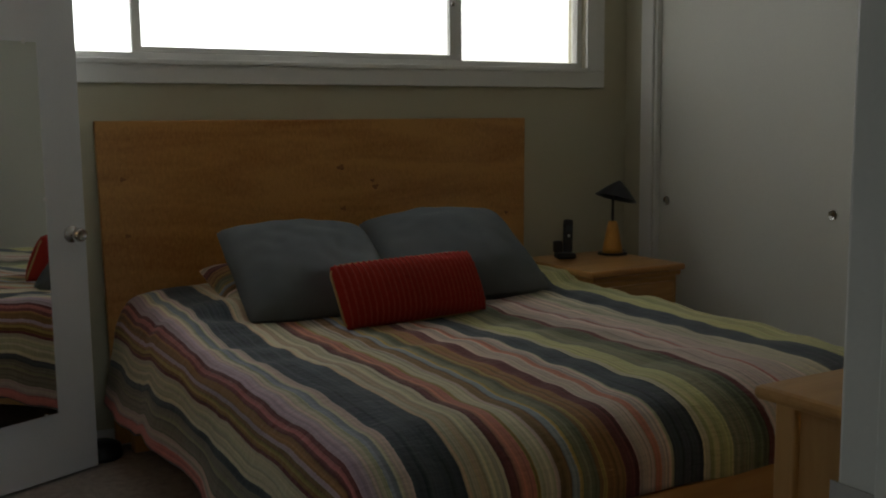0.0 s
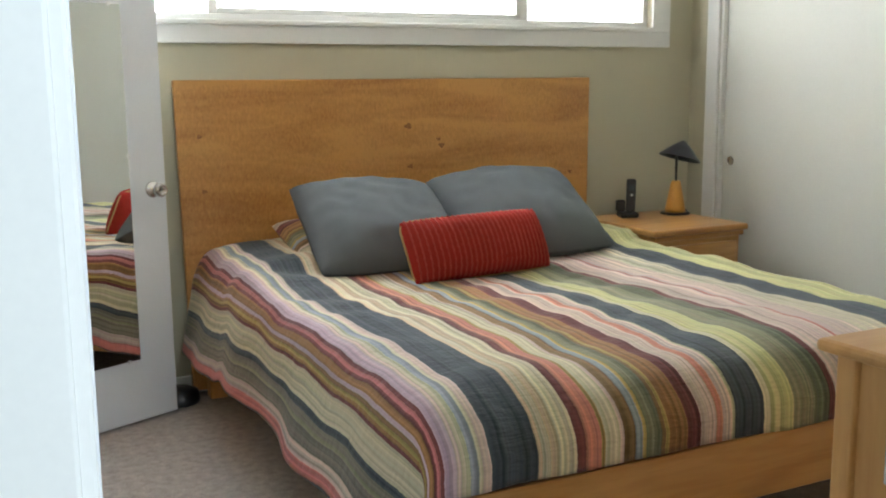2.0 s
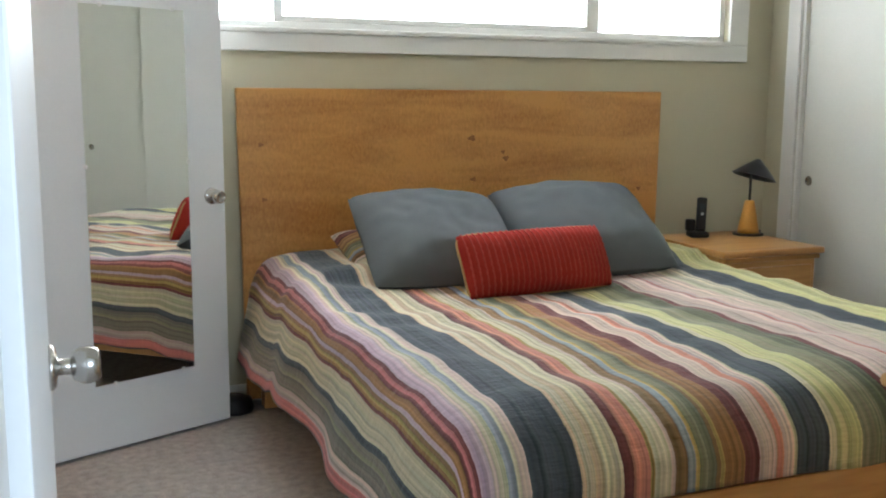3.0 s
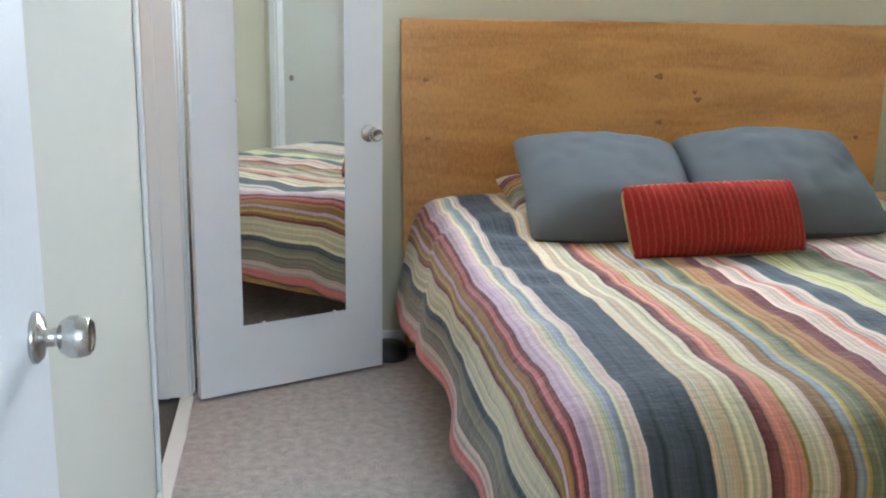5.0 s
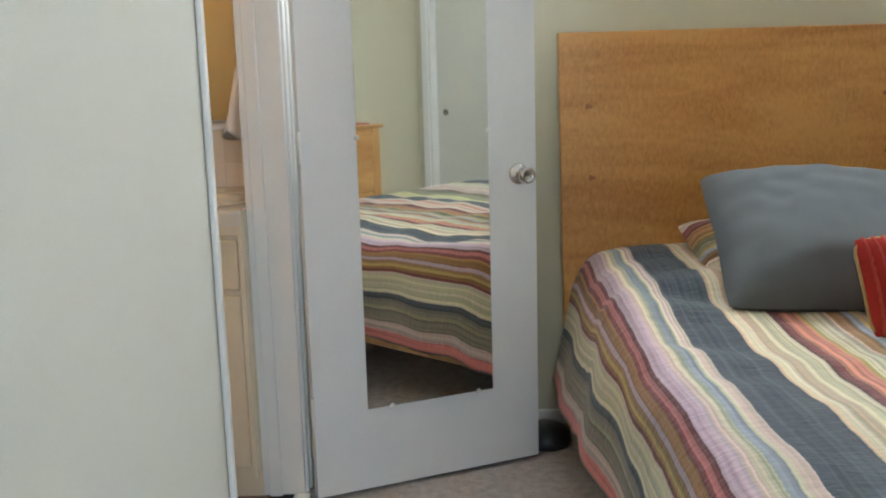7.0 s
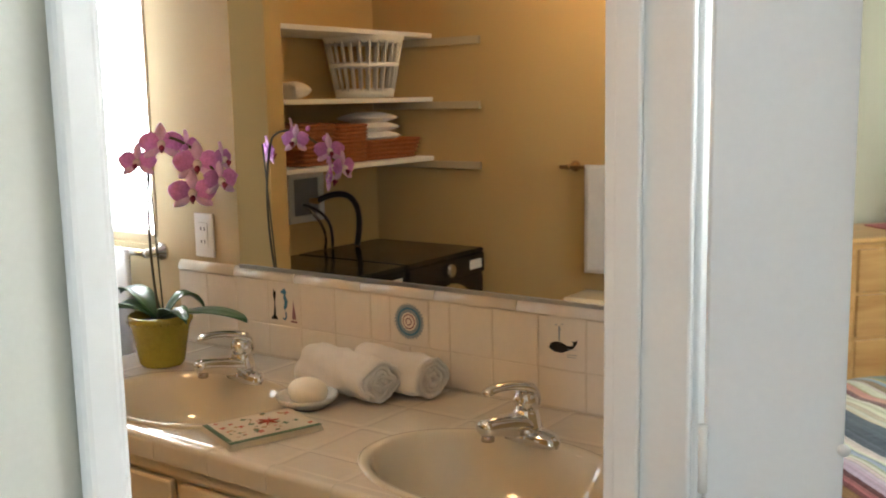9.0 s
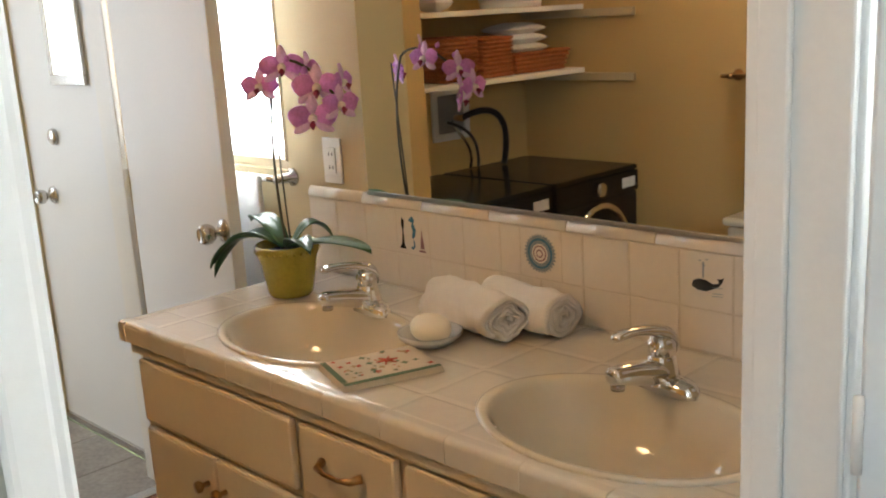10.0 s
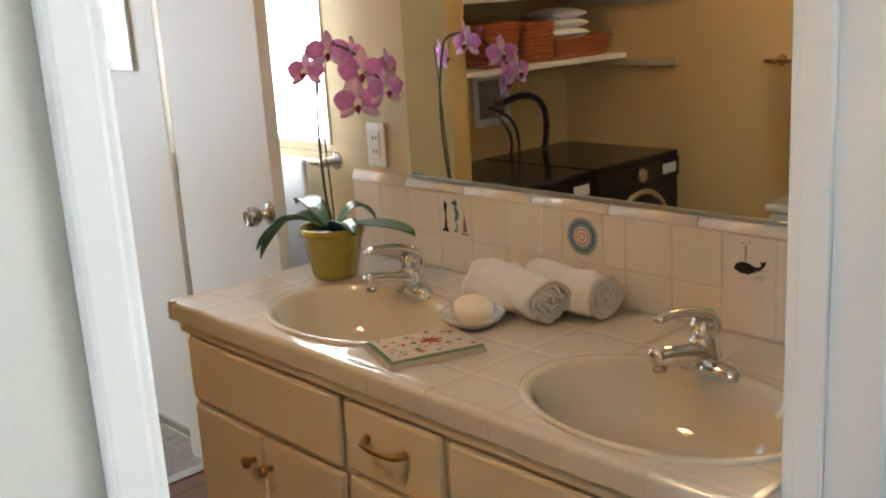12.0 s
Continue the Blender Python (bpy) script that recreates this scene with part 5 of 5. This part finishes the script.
tube("supply_hose", bezier((0.03, 0.05, 0.08), (0.10, -0.03, 0.05), (0.07, -0.10, -0.02), (0.05, -0.11, -0.125), 12), 0.007, M_BLACK, wb, 8)
tr = thing("towel_rail", (0, 0, 0), "bronze towel rail on the bathroom wall", "towel bar")
for x in (-2.19, -1.60):
    lathe("post", [(0, 0), (0.022, 0), (0.022, 0.005), (0.010, 0.012), (0.010, 0.07), (0, 0.072)], M_BRASS, tr, (x, YSB, 1.240), (0, 1, 0), 16)
tube("rail", [(-2.23, YSB + 0.06, 1.240), (-1.56, YSB + 0.06, 1.240)], 0.008, M_BRASS, tr)
cloth_sheet("bath_towel", -2.10, -1.72, YSB + 0.082, 0.815, 1.253, "white bath towel hanging from the bronze rail", seed=5.0)


def toilet():
    t = thing("toilet", (-1.90, YSB + 0.005, 0), "white toilet with its tank against the wall", "toilet")
    box("tank", -0.23, 0.23, 0.0, 0.19, 0.33, 0.695, M_SINK, t, 0.02)
    box("lid", -0.24, 0.24, -0.003, 0.205, 0.697, 0.730, M_SINK, t, 0.012)
    bm = bmesh.new()
    bmesh.ops.create_uvsphere(bm, u_segments=24, v_segments=12, radius=0.2)
    for v in bm.verts:
        v.co = Vector((v.co.x, 0.42 + v.co.y * 1.2, 0.36 + (v.co.z if v.co.z < 0 else v.co.z * 0.2) * 0.9))
    bm_ob("bowl", bm, M_SINK, t)
    lathe("pedestal", [(0.13, -0.012), (0.12, 0.1), (0.15, 0.25), (0, 0.26)], M_SINK, t, (0, 0.38, 0))


toilet()

# ---- tiles and planks, the many pieces ----
random.seed(3)


def tile_mesh(name, w, h, t, m, bev=0.0035):
    """One bevelled tile: width x, height y, its face towards +z."""
    b = bev
    V = [(0, 0, 0), (w, 0, 0), (w, h, 0), (0, h, 0), (0, 0, t - b), (w, 0, t - b), (w, h, t - b), (0, h, t - b), (b, b, t), (w - b, b, t), (w - b, h - b, t), (b, h - b, t)]
    F = [(8, 9, 10, 11)]
    for k in range(4):
        j = (k + 1) % 4
        F += [(k, j, 4 + j, 4 + k), (4 + k, 4 + j, 8 + j, 8 + k)]
    me = bpy.data.meshes.new(name)
    me.from_pydata(V, [], F)
    me.materials.append(m)
    return me


def lay(name, me, m, parent):
    ob = new(name, me)
    ob.parent = parent
    ob.matrix_basis = m
    return ob


# backsplash
bs = structure(new("backsplash"), "glazed cream wall tiles with a rounded cap behind the counter")
box("grout", VX0, VX1, YN - 0.0098, YN - 0.0005, ZC - 0.01, ZC + 0.205, M_GROUT, bs)
T = 0.111
full, low, half = tile_mesh("tile", T - 0.0018, T - 0.0018, 0.007, M_TILE, 0.0018), tile_mesh("tile_low", T - 0.0018, 0.0815, 0.007, M_TILE, 0.0018), tile_mesh("tile_half", T / 2 - 0.0018, T - 0.0018, 0.007, M_TILE, 0.0018)
UP = Matrix.Rotation(radians(90), 4, 'X')
cuts = [0, 1, 2, 3, 4, 5, 6, 6.5, 7.5, 8, 9, 10, 11, 12]
for a, b in zip(cuts, cuts[1:]):
    x = VX0 + a * T
    lay("tile", full if b - a == 1 else half, Matrix.Translation((x, YN - 0.004, ZC + 0.083)) @ UP, bs)
for a in range(13):
    lay("tile", low, Matrix.Translation((VX0 + a * T, YN - 0.004, ZC + 0.001)) @ UP, bs)


def cap_mesh(name, length, m, r=0.0125):
    V, F, k = [], [], 8
    for x in (0, length):
        V.append((x, 0, 0))
        V += [(x, -r * math.sin(math.pi / 2 * i / k) * 1.0 if i < k else -r, r * 2 * math.cos(math.pi / 2 * i / k)) for i in range(k + 1)]
    n = k + 2
    F = [(i, i + 1, n + i + 1, n + i) for i in range(n - 1)] + [tuple(range(n - 1, -1, -1)), tuple(range(n, 2 * n))]
    me = bpy.data.meshes.new(name)
    me.from_pydata(V, [], F)
    me.materials.append(m)
    me.polygons.foreach_set("use_smooth", [True] * (n - 1) + [False, False])
    return me


cap = cap_mesh("cap", 0.2085, M_TILE)
for k in range(7):
    lay("cap", cap, Matrix.Translation((VX0 + 0.002 + k * 0.2115, YN - 0.001, ZC + 0.195)), bs)


# glazed pictures on three tiles
def flat(name, pts, m, cx, cz, parent, lift=0.0):
    V = [(cx + x, YN - 0.0118 - lift, cz + z) for x, z in pts]
    return mesh_ob(name, V, [tuple(range(len(V)))], m, parent)


sx, szz = VX0 + 7 * T, ZC + 0.083 + 0.0555
ring = lambda r, n, k=0.0: [(r * (1 + (k if i % 2 else 0)) * math.cos(2 * math.pi * i / n), r * (1 + (k if i % 2 else 0)) * math.sin(2 * math.pi * i / n)) for i in range(n)]
flat("sun_rays", ring(0.037, 64, 0.18), M_GREYBLUE, sx, szz, bs)
flat("sun_ring", ring(0.0325, 40), M_BLUE, sx, szz, bs, 0.0003)
flat("sun_ring", ring(0.028, 40), M_GREYBLUE, sx, szz, bs, 0.0006)
flat("sun_ring", ring(0.021, 40), M_TILE, sx, szz, bs, 0.0009)
flat("sun_ring", ring(0.0175, 40), M_MAUVE, sx, szz, bs, 0.0012)
flat("sun_ring", ring(0.0145, 40), M_TILE, sx, szz, bs, 0.0015)
flat("sun_ring", ring(0.009, 40), M_MAUVE, sx, szz, bs, 0.0018)
flat("sun_ring", ring(0.006, 40), M_TILE, sx, szz, bs, 0.0021)
wx, wz = VX0 + 10.5 * T, ZC + 0.083 + 0.045
flat("whale_body", [(-0.030, -0.002), (-0.026, 0.008), (-0.014, 0.013), (0.0, 0.012), (0.014, 0.006), (0.024, 0.008), (0.026, 0.012), (0.022, 0.017), (0.030, 0.017), (0.036, 0.021), (0.034, 0.012), (0.027, 0.003), (0.014, -0.004), (0.0, -0.010), (-0.018, -0.009)], M_INK, wx, wz, bs)
flat("whale_spout", [(-0.0015, 0.014), (0.0015, 0.014), (0.002, 0.045), (-0.002, 0.045)], M_GREYBLUE, wx - 0.006, wz, bs)
for a, b in ((-0.008, 0.047), (0.006, 0.050), (0.0, 0.038)):
    flat("whale_drop", [(a - 0.004, b), (a + 0.003, b - 0.001), (a + 0.004, b + 0.002)], M_GREYBLUE, wx - 0.006, wz, bs)
for b in (-0.016, 0.0, -0.011):
    flat("whale_wave", [(0.012, b), (0.034, b + 0.002), (0.034, b + 0.003), (0.012, b + 0.0015)], M_GREYBLUE, wx, wz - 0.002, bs)
hx, hz = VX0 + 3.5 * T, ZC + 0.083 + 0.055
for pts, m in (([(-0.038, -0.035), (-0.028, -0.035), (-0.030, 0.0), (-0.026, 0.030), (-0.030, 0.028), (-0.034, 0.036), (-0.037, 0.020), (-0.033, 0.0)], M_INK),
               ([(-0.046, -0.042), (-0.022, -0.042), (-0.026, -0.033), (-0.040, -0.033)], M_INK),
               ([(-0.004, 0.036), (0.004, 0.040), (0.010, 0.030), (0.006, 0.022), (0.014, 0.008), (0.010, -0.008), (0.002, -0.016), (-0.002, -0.010), (0.002, 0.004), (-0.002, 0.016), (0.001, 0.024), (-0.012, 0.028)], M_BLUE),
               ([(0.002, -0.016), (0.008, -0.020), (0.009, -0.034), (0.002, -0.042), (-0.006, -0.038), (-0.004, -0.033), (0.002, -0.036), (0.004, -0.030), (0.003, -0.022)], M_BLUE),
               ([(0.026, -0.036), (0.040, -0.036), (0.038, -0.020), (0.034, -0.002), (0.032, 0.014), (0.030, -0.002), (0.027, -0.020)], M_MAUVE),
               ([(0.020, -0.044), (0.044, -0.044), (0.042, -0.039), (0.022, -0.039)], M_MAUVE)):
    flat("sea_motif", pts, m, hx, hz, bs)

# counter tiles, cut round the basins, and the rounded front edge
ct = structure(new("counter_tiling"), "crackled cream tiles with a rounded edge on the vanity top")


def counter_tiles():
    P = 0.152
    y = VB - 0.012
    row = 0
    while y > VF + 0.03:
        y0 = max(y - P, VF + 0.026)
        x = VX1
        while x > VX0 + 0.03:
            x0 = max(x - P, VX0 + 0.026)
            w, h = x - x0 - 0.0016, y - y0 - 0.0016
            n = 14
            V, F = [], []
            keep = {}
            for j in range(n + 1):
                for i in range(n + 1):
                    px, py = x0 + w * i / n, y0 + h * j / n
                    edge = i in (0, n) or j in (0, n)
                    for cx, cy in SINKS:
                        e = math.hypot((px - cx) / 0.247, (py - cy) / 0.177)
                        if e < 1:
                            k = 1 / max(e, 1e-3)
                            if e > 0.80:
                                px, py = cx + (px - cx) * k, cy + (py - cy) * k
                            else:
                                keep[(i, j)] = -1
                    if (i, j) not in keep:
                        keep[(i, j)] = len(V)
                        V.append((px, py, ZC - (0.001 if edge else 0.0)))
            for j in range(n):
                for i in range(n):
                    q = [keep[(i, j)], keep[(i + 1, j)], keep[(i + 1, j + 1)], keep[(i, j + 1)]]
                    q = [k for k in q if k >= 0]
                    if len(q) >= 3:
                        F.append(tuple(q))
            if F:
                mesh_ob("tile", V, F, M_CTILE, ct)
            x = x0
        y = y0
        row += 1


counter_tiles()


def nose_mesh(name, length):
    V, F, k = [], [], 7
    prof = [(0.026, 0.0)] + [(0.012 - 0.012 * math.sin(math.pi / 2 * i / k), -0.012 + 0.012 * math.cos(math.pi / 2 * i / k)) for i in range(k + 1)] + [(0.0, -0.045), (0.026, -0.045)]
    n = len(prof)
    for x in (0, length):
        V += [(x, y, z) for y, z in prof]
    F = [(i, (i + 1) % n, n + (i + 1) % n, n + i) for i in range(n)] + [tuple(range(n - 1, -1, -1)), tuple(range(n, 2 * n))]
    me = bpy.data.meshes.new(name)
    me.from_pydata(V, [], F)
    me.materials.append(M_CTILE)
    return me


nose = nose_mesh("edge_tile", 0.1507)
x = VX1
while x - 0.152 > VX0 - 0.05:
    lay("edge_tile", nose, Matrix.Translation((max(x - 0.152, VX0), VF, ZC)), ct)
    x -= 0.152
side = nose_mesh("side_edge_tile", 0.1495)
for k in range(4):
    y = VB - k * 0.143
    lay("edge_tile", side, Matrix.Translation((VX0, y - 0.002, ZC)) @ Matrix.Rotation(radians(-90), 4, 'Z'), ct)

# bathroom planks
fb = bpy.data.objects["floor_bath"]
plank_a, plank_b = tile_mesh("plank_short", 0.118, 0.748, 0.012, M_DARKWOOD, 0.0015), tile_mesh("plank_long", 0.118, 1.198, 0.012, M_DARKWOOD, 0.0015)
for k in range(20):
    px = XW + 0.002 + k * 0.12
    first, second, cut = (plank_a, plank_b, 0.75) if k % 2 else (plank_b, plank_a, 1.2)
    lay("plank", first, Matrix.Translation((px, YSB + 0.001, -0.012)), fb)
    lay("plank", second, Matrix.Translation((px, YSB + 0.001 + cut, -0.012)), fb)
# porch tiles
fp = bpy.data.objects["floor_porch"]
vt = tile_mesh("floor_tile", 0.300, 0.300, 0.012, M_VINYL, 0.0015)
for i in range(5):
    for j in range(6):
        lay("floor_tile", vt, Matrix.Translation((XW - 0.304 - i * 0.304, YN - 0.305 - j * 0.304, -0.012)), fp)
